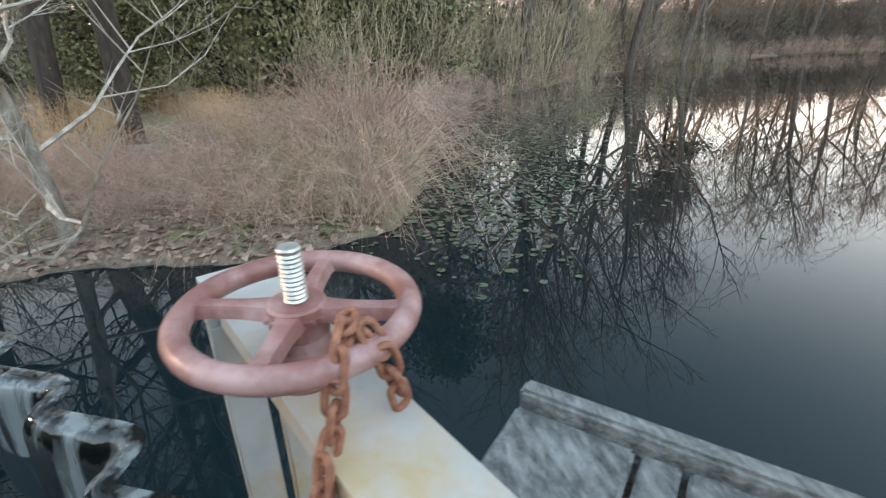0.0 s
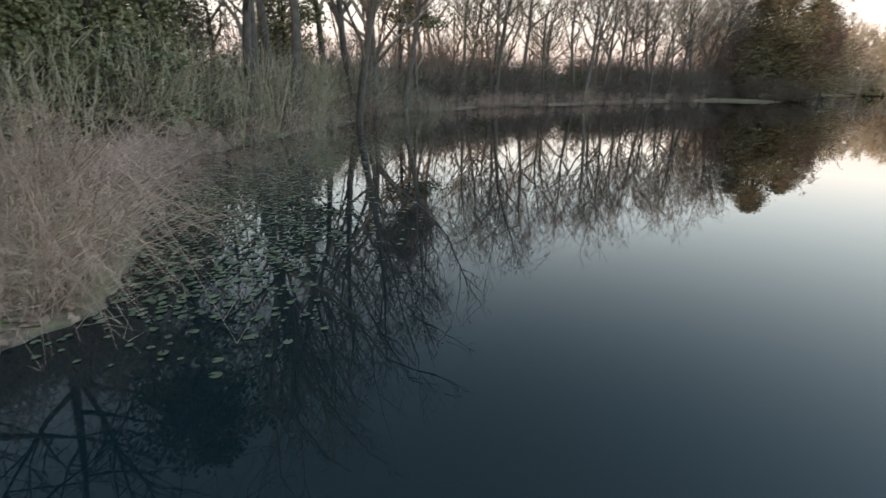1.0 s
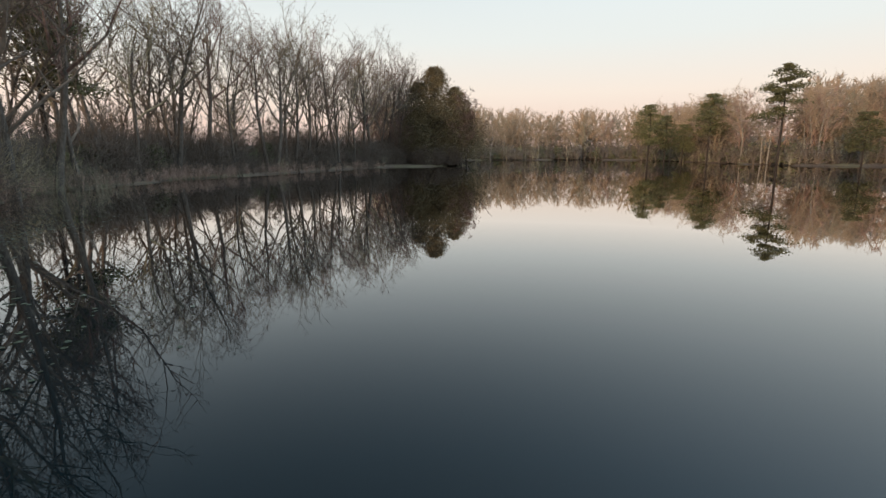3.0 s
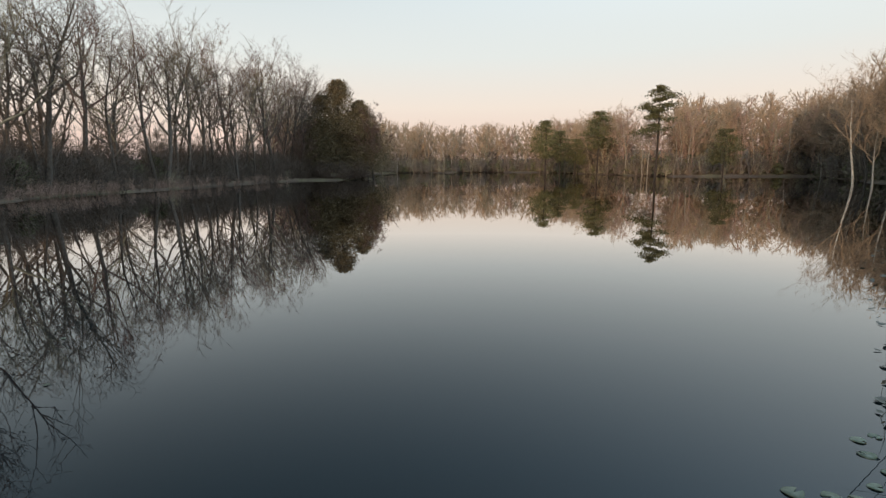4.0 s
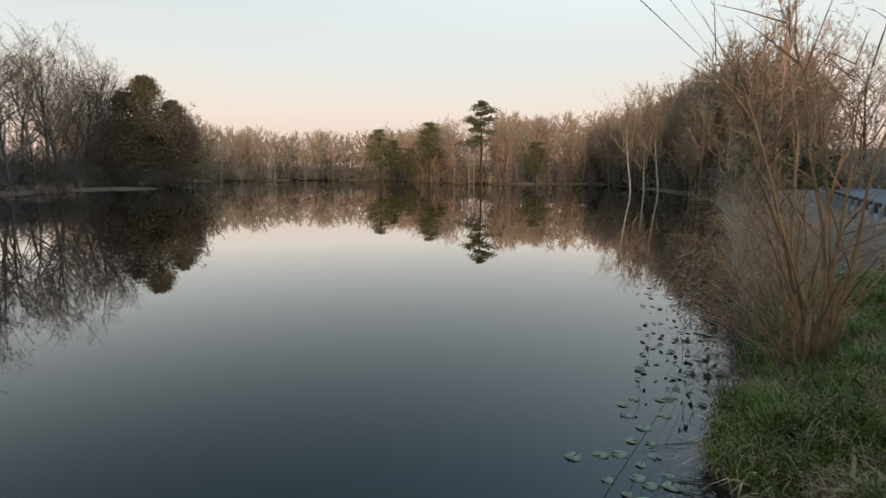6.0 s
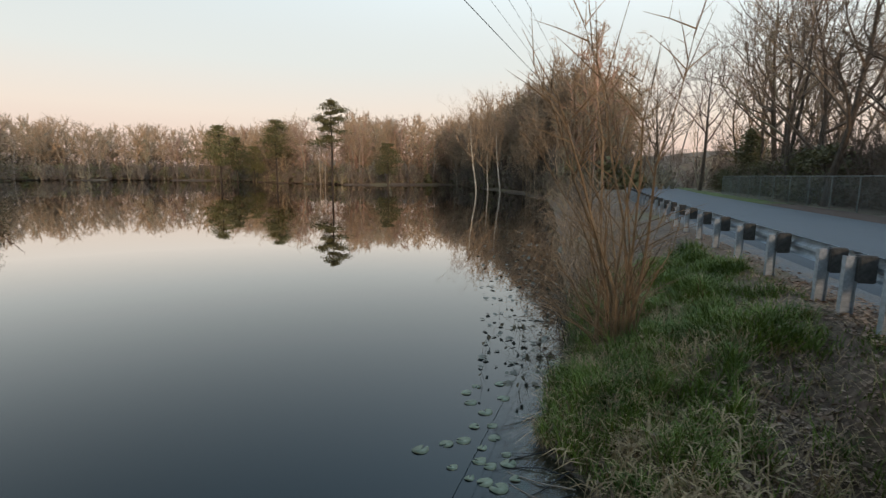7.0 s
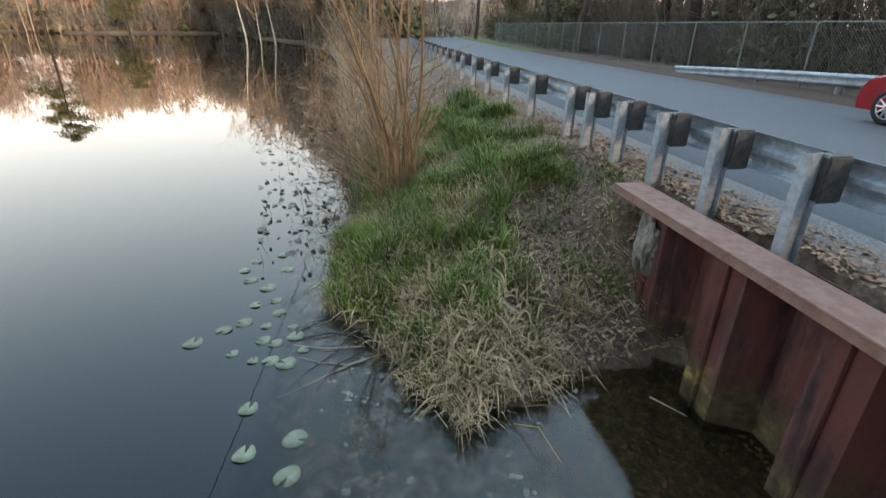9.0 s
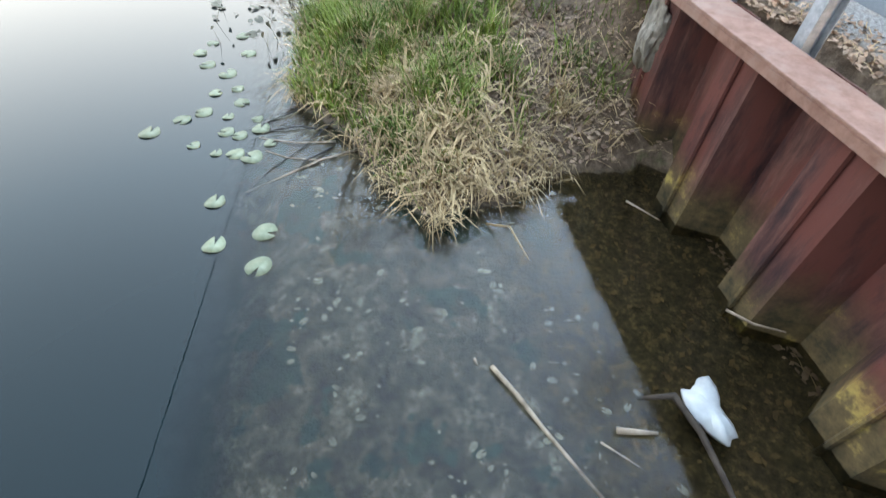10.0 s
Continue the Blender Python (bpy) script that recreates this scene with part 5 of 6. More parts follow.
    for i in range(1000):
        p = on_bank(rng, 3.4, 9.5, -0.2, 2.6)
        if p:
            x, y, d, n = p
            leaves.leaf((x, y, gz(x, y) + rng.uniform(0.02, 0.10)), (rng.gauss(0, 0.5), rng.gauss(0, 0.5), 1), rng.uniform(0.012, 0.030), rng)
    for i in range(4600):
        s, n = rng.uniform(-2.5, 9), rng.uniform(3.05, 3.95)
        x, y = road_xy(s, n)
        leaves.leaf((x, y, gz(x, y) + 0.015), (rng.gauss(0, 0.35), rng.gauss(0, 0.35), 1), rng.uniform(0.010, 0.028), rng)
        if i % 6 == 0:
            a, h = rng.uniform(0, 6.28), rng.uniform(0.06, 0.2)
            dry.blade((x, y, gz(x, y) + 0.01), (x + math.cos(a) * h, y + math.sin(a) * h, gz(x, y) + 0.03), 0.004, 0.02)
    tagged(new("green_grass", green.mesh("green_grass", M["grass"])), "short bright green grass tufts on the bank", "grass", kind="stuff")
    tagged(new("dry_grass", dry.mesh("dry_grass", M["straw"])), "matted pale dry grass over the bank", "grass", kind="stuff")
    tagged(new("fallen_leaves", leaves.mesh("fallen_leaves", M["leaf_litter"])), "brown fallen leaves on the shoulder", "leaves", kind="stuff")


build_bank_cover()


def build_left_litter():
    rng = random.Random(84)
    sh = Shape()
    for i in range(2600):
        x, y = rng.uniform(-13, -7.9), rng.uniform(-7, 0.8)
        if lake_distance(np.array([x]), np.array([y]))[0] > 0.05:
            sh.leaf((x, y, gz(x, y) + 0.02), (rng.gauss(0, 0.4), rng.gauss(0, 0.4), 1), rng.uniform(0.03, 0.07), rng)
    tagged(new("fallen_leaves", sh.mesh("fallen_leaves", M["leaf_litter"])), "pale brown fallen leaves under the brush", "leaves", kind="stuff")


build_left_litter()


# ---- lily pads and floating leaves ----
def pad_shape(rng, r):
    sh, n = Shape(), 18
    cut = rng.uniform(0, 6.28)
    ring = []
    for i in range(n + 1):
        a = cut + 0.28 + (6.283 - 0.56) * i / n
        q = r * (1 + 0.05 * math.sin(3 * a) + rng.uniform(-0.02, 0.02))
        ring.append((math.cos(a) * q, math.sin(a) * q * 0.88, 0.006 + 0.006 * math.sin(2 * a + cut)))
    vs = [(0, 0, 0.004)] + ring + [(0, 0, -0.004)] + [(x * 0.99, y * 0.99, z - 0.006) for x, y, z in ring]
    fs = [(0, i + 1, i + 2) for i in range(n)] + [(n + 2, n + 4 + i, n + 3 + i) for i in range(n)] + [(i + 1, n + 3 + i, n + 4 + i, i + 2) for i in range(n)]
    sh.add(vs, fs)
    return sh


rng_pad = random.Random(91)
for x, y, r in ((2.42, 4.62, 0.10), (2.74, 4.58, 0.085), (2.95, 4.54, 0.09), (2.87, 4.10, 0.08), (2.91, 3.96, 0.075), (3.11, 3.90, 0.09), (2.70, 3.76, 0.085), (2.76, 3.61, 0.10),
                (2.18, 3.37, 0.085), (2.19, 2.79, 0.10), (1.87, 2.98, 0.09), (1.93, 2.56, 0.10), (3.58, 5.31, 0.09), (3.59, 4.98, 0.1), (4.05, 5.19, 0.09), (3.3, 4.4, 0.08), (3.25, 4.75, 0.07), (3.05, 4.3, 0.06), (3.45, 4.65, 0.07), (3.0, 3.65, 0.06), (2.55, 4.15, 0.06), (3.7, 5.6, 0.08), (3.95, 5.7, 0.07), (4.3, 5.6, 0.08), (3.2, 4.05, 0.06), (2.6, 3.9, 0.055)):
    ob = new("lily_pad", pad_shape(rng_pad, r).mesh("lily_pad", M["pad"], True))
    ob.matrix_basis = Matrix.Translation((x, y, 0.003))
    tagged(ob, "pale green notched lily pad floating on the water", "lily pad", "lily pads")


def build_floating():
    rng = random.Random(92)
    far, left = Shape(), Shape()
    for i in range(520):
        t = rng.random() ** 1.3
        s, n = 7.0 + 22 * t, 0.2 - (1.5 + 4.0 * t) * rng.random() ** 1.5
        x, y = road_xy(s, n)
        if lake_distance(np.array([x]), np.array([y]))[0] < -0.05:
            far.disc((x, y, 0.01 + rng.random() * 0.02), (rng.gauss(0, 0.2), rng.gauss(0, 0.2), 1), rng.uniform(0.015, 0.06), rng, 1.4)
    for i in range(46):
        s, n = rng.uniform(6.5, 13), rng.uniform(-1.6, 0.1)
        x, y = road_xy(s, n)
        if lake_distance(np.array([x]), np.array([y]))[0] < -0.05:
            h = rng.uniform(0.08, 0.35)
            q = Vector((x + rng.gauss(0, 0.1), y + rng.gauss(0, 0.1), h))
            far.twig((x, y, -0.1), q, 0.006)
            far.leaf(q, (rng.gauss(0, 1), rng.gauss(0, 1), 0.3), rng.uniform(0.02, 0.05), rng, 1.4)
    for i in range(3300):
        t = rng.random()
        x, y = along_line([(-8.4, 1.6), (-11.5, 4.0), (-16.5, 6.5), (-22, 11), (-26, 16)], t)
        x, y = x + rng.gauss(0.3, 0.9 + 1.9 * t), y + rng.gauss(0, 0.9 + 1.6 * t)
        if lake_distance(np.array([x]), np.array([y]))[0] < -0.05:
            left.disc((x, y, 0.006 + rng.random() * 0.012), (rng.gauss(0, 0.05), rng.gauss(0, 0.05), 1), rng.uniform(0.02, 0.065), rng)
    tagged(new("floating_leaves", far.mesh("floating_leaves", M["pad_dark"])), "dark withered lily leaves on the water", "leaves", kind="stuff")
    tagged(new("floating_leaves", left.mesh("floating_leaves", M["pad_green"])), "grey-green floating lily leaves in the cove", "leaves", kind="stuff")


build_floating()


# ---- guardrails ----
def post_shape():
    sh = Shape()
    # I-section steel post: two flanges and a web
    for a, b in (((-0.05, -0.075), (0.05, -0.066)), ((-0.05, 0.066), (0.05, 0.075)), ((-0.005, -0.066), (0.005, 0.066))):
        sh.box((a[0], a[1], -0.4), (b[0], b[1], 0.74), bevel=0.002)
    return sh


def beam_shape(path, z):
    """W-beam rail along a path of plan points; the ribs face the road."""
    prof = [(0.0, 0.155), (0.05, 0.135), (0.08, 0.10), (0.08, 0.07), (0.02, 0.02), (0.02, -0.02), (0.08, -0.07), (0.08, -0.10), (0.05, -0.135), (0.0, -0.155)]
    prof = prof + [(a - 0.006, b) for a, b in reversed(prof)]
    sh, k = Shape(), len(prof)
    rows = []
    for i, (x, y) in enumerate(path):
        (ax, ay), (bx, by) = path[max(i - 1, 0)], path[min(i + 1, len(path) - 1)]
        d = Vector((bx - ax, by - ay, 0)).normalized()
        nv = Vector((d.y, -d.x, 0))
        zz = z[i] if isinstance(z, list) else z
        rows += [tuple(Vector((x, y, zz)) + nv * a + Vector((0, 0, b))) for a, b in prof]
    sh.add(rows, [(i * k + j, i * k + (j + 1) % k, (i + 1) * k + (j + 1) % k, (i + 1) * k + j) for i in range(len(path) - 1) for j in range(k)])
    return sh


def build_guardrail():
    e = thing("guardrail", "weathered galvanised steel guardrail along the road shoulder", "guardrail")
    yaw = math.atan2(SY, SX)
    # stations of the posts: close together by the culvert, wider further on
    stations = [3.40 - 0.92 * k for k in range(6, 0, -1)] + [3.40, 4.33, 5.22, 6.10, 6.98, 7.67] + [9.50 + 1.75 * k for k in range(22)]
    pm = post_shape().mesh("post", M["galv"])
    bsh = Shape()
    bsh.box((-0.07, 0.0, -0.17), (0.07, 0.20, 0.17), bevel=0.015)
    blk = bsh.mesh("offset_block", M["block"])
    for s in stations:
        n = 3.25 + 0.0007 * max(s, 0) ** 2
        x, y = road_xy(s, n)
        z = 1.45
        p = new("post", pm)
        p.parent = e
        p.matrix_basis = Matrix.Translation((x, y, z)) @ Matrix.Rotation(yaw, 4, "Z") @ Matrix.Scale(1.0 - 0.012 * max(s - 4, 0) if s < 12 else 0.9, 4)
        o = new("offset_block", blk)
        o.parent = e
        bx, by = road_xy(s, n + 0.06)
        o.matrix_basis = Matrix.Translation((bx, by, z + 0.56)) @ Matrix.Rotation(yaw + math.pi, 4, "Z")
    path = [road_xy(s, 3.25 + 0.27 + 0.0007 * max(s, 0) ** 2) for s in np.arange(-4, 48, 1.0)]
    part("rail_beam", beam_shape(path, 2.01), M["galv"], e)
    tsh = Shape()
    x, y = road_xy(48.0, 3.6 + 0.0007 * 48 ** 2)
    tsh.box((-0.05, -0.3, 1.4), (0.25, 0.3, 2.15), Matrix.Translation((x, y, 0)) @ Matrix.Rotation(yaw, 4, "Z"), 0.03)
    part("end_terminal", tsh, M["white"], e, "pale end terminal")
    # far side
    f = thing("guardrail", "galvanised guardrail with a low flared end beyond the road", "guardrail")
    ss = list(np.arange(-16, 19.1, 1.0))
    path = [road_xy(s, 12.35) for s in ss]
    zs = [1.98 - 0.42 * max((s - 8) / 11, 0) ** 1.3 for s in ss]
    bm = beam_shape(path[::-1], zs[::-1])
    part("rail_beam", bm, M["galv"], f)
    for s in np.arange(-14, 18, 2.9):
        p = new("post", pm)
        p.parent = f
        x, y = road_xy(s, 12.55)
        p.matrix_basis = Matrix.Translation((x, y, 1.2 - 0.25 * max((s - 8) / 11, 0))) @ Matrix.Rotation(yaw, 4, "Z")


build_guardrail()


# ---- chain-link fence ----
def build_fence():
    e = thing("chain_link_fence", "grey-green chain-link fence with a top rail below the woods", "fence")
    n0, h = 13.4, 1.85
    ss = np.arange(-6, 56, 2.9)
    pole = Shape()
    pole.tube([(0, 0, -0.3), (0, 0, h + 0.03)], [0.03, 0.03], 6, True)
    pm = pole.mesh("post", M["fence"])
    nn = lambda s: n0 + 0.0004 * max(s, 0) ** 2
    for s in ss:
        o = new("post", pm)
        o.parent = e
        x, y = road_xy(s, nn(s))
        o.matrix_basis = Matrix.Translation((x, y, gz(x, y)))
    top = Shape()
    P = [Vector((*road_xy(s, nn(s)), 0)) for s in ss]
    P = [Vector((p.x, p.y, gz(p.x, p.y))) for p in P]
    top.tube([p + Vector((0, 0, h)) for p in P], [0.021] * len(P), 5)
    part("top_rail", top, M["fence"], e)
    net = Shape()
    for a, b in zip(P[:-1], P[1:]):
        ln, st = (b - a).length, 0.10
        k = int((ln + h) / st)
        for i in range(k):
            u = i * st
            for flip in (0, 1):
                x0, z0 = min(u, ln), max(u - ln, 0)
                x1, z1 = max(u - h, 0), min(u, h)
                if flip:
                    x0, x1 = ln - x0, ln - x1
                p0, p1 = a.lerp(b, x0 / ln) + Vector((0, 0, z0)), a.lerp(b, x1 / ln) + Vector((0, 0, z1))
                net.tube([p0, p1], [0.0035, 0.0035], 3)
    part("wire_mesh", net, M["fence"], e, "grey-green woven wire")


build_fence()


# ---- sheet-pile wall with its cap ----
def build_pile_wall():
    e = thing("sheet_pile_wall", "rusted corrugated steel sheet-pile wall with a flat cap", "retaining wall")
    s, k = 5.10, 0
    outer, inner = 2.86, 3.16
    while s > -4:
        sh = Shape()
        # one sheet: inner pan, slope, outer flange, slope
        line = [(s, inner), (s - 0.30, inner), (s - 0.48, outer), (s - 0.84, outer), (s - 1.02, inner)][(2 if k == 0 else 0):]
        lo, hi = -1.2, 1.455
        vs = []
        for q, n in line:
            for dn in (0.0, 0.012):
                x, y = road_xy(q, n + dn)
                vs += [(x, y, lo), (x, y, hi)]
        fs = []
        for i in range(len(line) - 1):
            a, b = i * 4, (i + 1) * 4
            fs += [(a, b, b + 1, a + 1), (a + 2, a + 3, b + 3, b + 2), (a + 1, b + 1, b + 3, a + 3)]
        sh.add(vs, fs)
        # interlock rib on the outer flange
        for dq in (-0.66,):
            x, y = road_xy(s + dq, outer - 0.012)
            sh.tube([(x, y, lo), (x, y, hi)], [0.022, 0.022], 6)
        part("sheet", sh, M["pile"], e)
        s -= 1.02
        k += 1
    cap = Shape()
    yaw = math.atan2(SY, SX)
    x, y = road_xy(0.5, 2.95)
    m = Matrix.Translation((x, y, 0)) @ Matrix.Rotation(yaw, 4, "Z")
    cap.box((-4.9, -0.16, 1.452), (4.66, 0.17, 1.472), m, 0.004)
    cap.box((-4.9, 0.150, 1.385), (4.66, 0.172, 1.4515), m, 0.004)
    part("cap", cap, M["cap"], e, "flat brown cap channel")
    lip = Shape()
    lip.box((-4.9, -0.163, 1.355), (4.66, -0.145, 1.4515), m, 0.003)
    part("cap_lip", lip, M["lip"], e, "olive-stained front lip")


build_pile_wall()


# ---- gate stand with handwheel ----
def torus(R_, r, nu=56, nv=12):
    sh = Shape()
    vs = [((R_ + r * math.cos(b)) * math.cos(a), (R_ + r * math.cos(b)) * math.sin(a), r * math.sin(b)) for a in (2 * math.pi * i / nu for i in range(nu)) for b in (2 * math.pi * j / nv for j in range(nv))]
    fs = [(i * nv + j, ((i + 1) % nu) * nv + j, ((i + 1) % nu) * nv + (j + 1) % nv, i * nv + (j + 1) % nv) for i in range(nu) for j in range(nv)]
    sh.add(vs, fs)
    return sh


WHEEL = Vector((-1.832, -0.130, 2.545))


def build_gate_stand():
    e = thing("gate_stand", "white-painted steel gate stand with rust stains", "gate stand")
    # top beam: a channel under the wheel
    a, b = Vector((-2.36, -0.35, 2.42)), Vector((-1.40, 0.079, 2.42))
    d = (b - a).normalized()
    yaw = math.atan2(d.y, d.x)
    ln = (b - a).length
    m = Matrix.Translation(a) @ Matrix.Rotation(yaw, 4, "Z")
    y0, y1, w = -0.085, 0.098, 0.010
    prof = [(y0, 0), (y1, 0), (y1, -0.055), (y1 - w, -0.055), (y1 - w, -w), (y0 + w, -w), (y0 + w, -0.055), (y0, -0.055)]
    sh = Shape()
    k = len(prof)
    sh.add([tuple(m @ Vector((x, y, z))) for x in (0, ln) for y, z in prof], [(i, (i + 1) % k, k + (i + 1) % k, k + i) for i in range(k)] + [(0, 1, 4, 5), (1, 2, 3, 4), (0, 5, 6, 7), (k, k + 5, k + 4, k + 1), (k + 1, k + 4, k + 3, k + 2), (k, k + 7, k + 6, k + 5)])
    part("beam", sh, M["white"], e)
    for lo, hi in ((-0.112, -0.012), (0.02, 0.12)):
        leg = Shape()
        leg.box((0.16, lo, -3.2), (0.20, hi, -0.0555), m, 0.004)
        part("leg", leg, M["white"], e)
    ear = Shape()
    ear.box((0.16, -0.112, -0.055), (0.20, -0.0855, 0.0), m, 0.003)
    part("lug", ear, M["white"], e)
    # bearing pedestal
    ped = Shape()
    ped.tube([WHEEL + Vector((0, 0, z)) for z in (-0.125, -0.112, -0.108, -0.08, -0.055, -0.03)], [0.075, 0.075, 0.062, 0.058, 0.055, 0.052], 20, True)
    part("bearing_pedestal", ped, M["wheel"], e, "red-painted bearing pedestal")
    # threaded stem
    st = Shape()
    pts, rad = [], []
    z = -2.6
    pts, rad = [WHEEL + Vector((0, 0, -2.6)), WHEEL + Vector((0, 0, 0.0))], [0.021, 0.021]
    for i in range(15):
        z = 0.002 + i * 0.0088
        pts += [WHEEL + Vector((0, 0, z)), WHEEL + Vector((0, 0, z + 0.0044))]
        rad += [0.0225, 0.0195]
    pts += [WHEEL + Vector((0, 0, 0.137)), WHEEL + Vector((0, 0, 0.141))]
    rad += [0.0225, 0.020]
    st.tube(pts, rad, 18, True)
    part("threaded_stem", st, M["steel"], e, "bare threaded steel stem")
    w = thing("handwheel", "red-oxide painted four-spoke handwheel on a threaded stem", "handwheel", at=Matrix.Translation(WHEEL + Vector((0, 0, 0.015))) @ Matrix.Rotation(-0.19, 4, "Z"))
    part("rim", torus(0.206, 0.0235), M["wheel"], w, smooth=True)
    hub = Shape()
    hub.tube([(0, 0, -0.05), (0, 0, -0.046), (0, 0, 0.014), (0, 0, 0.018)], [0.050, 0.055, 0.055, 0.050], 20, True)
    hub.box((-0.052, -0.052, -0.02), (0.052, 0.052, 0.012), None, 0.012)
    part("hub", hub, M["wheel"], w)
    for k in range(4):
        sp = Shape()
        an = math.pi / 2 * k - 0.10
        ca, sa = math.cos(an), math.sin(an)
        secs = [(0.045, 0.030, 0.013), (0.10, 0.021, 0.012), (0.16, 0.019, 0.012), (0.200, 0.026, 0.014)]
        vs = []
        for r, hw, hh in secs:
            for p in ((-hw, -hh), (-hw * 0.7, hh), (hw * 0.7, hh), (hw, -hh)):
                vs.append((r * ca - p[0] * sa, r * sa + p[0] * ca, p[1]))
        fs = [(i * 4 + j, i * 4 + (j + 1) % 4, i * 4 + 4 + (j + 1) % 4, i * 4 + 4 + j) for i in range(3) for j in range(4)] + [(3, 2, 1, 0), (12, 13, 14, 15)]
        sp.add(vs, fs)
        part("spoke", sp, M["wheel"], w)


build_gate_stand()


def link_shape():
    """One oval chain link lying in the xz plane."""
    sh, n, m = Shape(), 20, 8
    L, Wd, r = 0.0175, 0.0165, 0.0068
    pts = []
    for i in range(n):
        a = 2 * math.pi * i / n
        x, z = Wd * math.cos(a), Wd * math.sin(a)
        pts.append((x, z + (L if math.sin(a) > 0 else -L) * (0 if abs(math.sin(a)) < 1e-6 else 1)))
    vs, fs = [], []
    for i, (x, z) in enumerate(pts):
        (px, pz), (qx, qz) = pts[i - 1], pts[(i + 1) % n]
        t = Vector((qx - px, 0, qz - pz)).normalized()
        u = Vector((t.z, 0, -t.x))
        for j in range(m):
            b = 2 * math.pi * j / m
            p = Vector((x, 0, z)) + u * r * math.cos(b) + Vector((0, 1, 0)) * r * math.sin(b)
            vs.append(tuple(p))
    for i in range(n):
        for j in range(m):
            fs.append((i * m + j, ((i + 1) % n) * m + j, ((i + 1) % n) * m + (j + 1) % m, i * m + (j + 1) % m))
    sh.add(vs, fs)
    return sh


def build_chain():
    e = thing("chain", "rusty steel chain looped over the handwheel rim", "chain")
    lm = link_shape().mesh("link", M["chain"], True)
    # down from the rim, and the short tail draped on the beam
    runs = [
        [(-1.72, -0.05, 2.565), (-1.70, -0.045, 2.60), (-1.665, -0.05, 2.60), (-1.628, -0.065, 2.575), (-1.612, -0.075, 2.53), (-1.612, -0.085, 2.46), (-1.60, -0.095, 2.432), (-1.57, -0.105, 2.425), (-1.555, -0.115, 2.36), (-1.555, -0.115, 2.05)],
        [(-1.70, -0.03, 2.575), (-1.668, -0.01, 2.585), (-1.655, 0.01, 2.55), (-1.66, 0.02, 2.50), (-1.675, 0.03, 2.45), (-1.68, 0.040, 2.435)],
    ]
    for run in runs:
        ps = [Vector(p) for p in run]
        d, k = 0.0, 0
        seg = [(b - a).length for a, b in zip(ps[:-1], ps[1:])]
        total = sum(seg)
        while d < total:
            q, i = d, 0
            while i < len(seg) - 1 and q > seg[i]:
                q -= seg[i]
                i += 1
            t = (ps[i + 1] - ps[i]).normalized()
            p = ps[i] + t * q
            rot = t.to_track_quat("Z", "X").to_matrix().to_4x4() @ Matrix.Rotation(math.pi / 2 * (k % 2) + 0.4, 4, "Z")
            o = new("link", lm)
            o.parent = e
            o.matrix_basis = Matrix.Translation(p) @ rot
            d += 0.045
            k += 1


build_chain()


# ---- timber walkway ----
def build_walkway():
    e = thing("walkway", "weathered grey timber walkway with a raised rim board", "walkway")
    s0, s1, n0, n1, z = -1.03, -0.40, -1.395, 0.25, 2.36
    yaw = math.atan2(SY, SX)
    m = Matrix.Rotation(yaw, 4, "Z")
    rim = Shape()
    rim.box((s0, -n0 - 0.01, z - 0.14), (s1, -n0 + 0.035, z + 0.03), m, 0.008)
    part("rim_board", rim, M["ledge"], e, "pale grey rim board")
    s = s0
    for w in (0.235, 0.075, 0.19, 0.125, 0.19, 0.2, 0.2):
        b = Shape()
        far = -n0 - 0.012 if s < s1 - 0.02 else 0.85
        b.box((s, -n1, z - 0.04), (s + w - 0.012, far, z - R.uniform(0, 0.006)), m, 0.006)
        part("plank", b, M["ledge"], e)
        s += w
    for q in (s0 + 0.1, 0.0):
        for n in (-0.8, n1 - 0.1):
            b = Shape()
            b.box((q - 0.07, -n - 0.07, -1.3), (q + 0.07, -n + 0.07, z - 0.045), m, 0.01)
            part("pier_post", b, M["ledge"], e)


build_walkway()


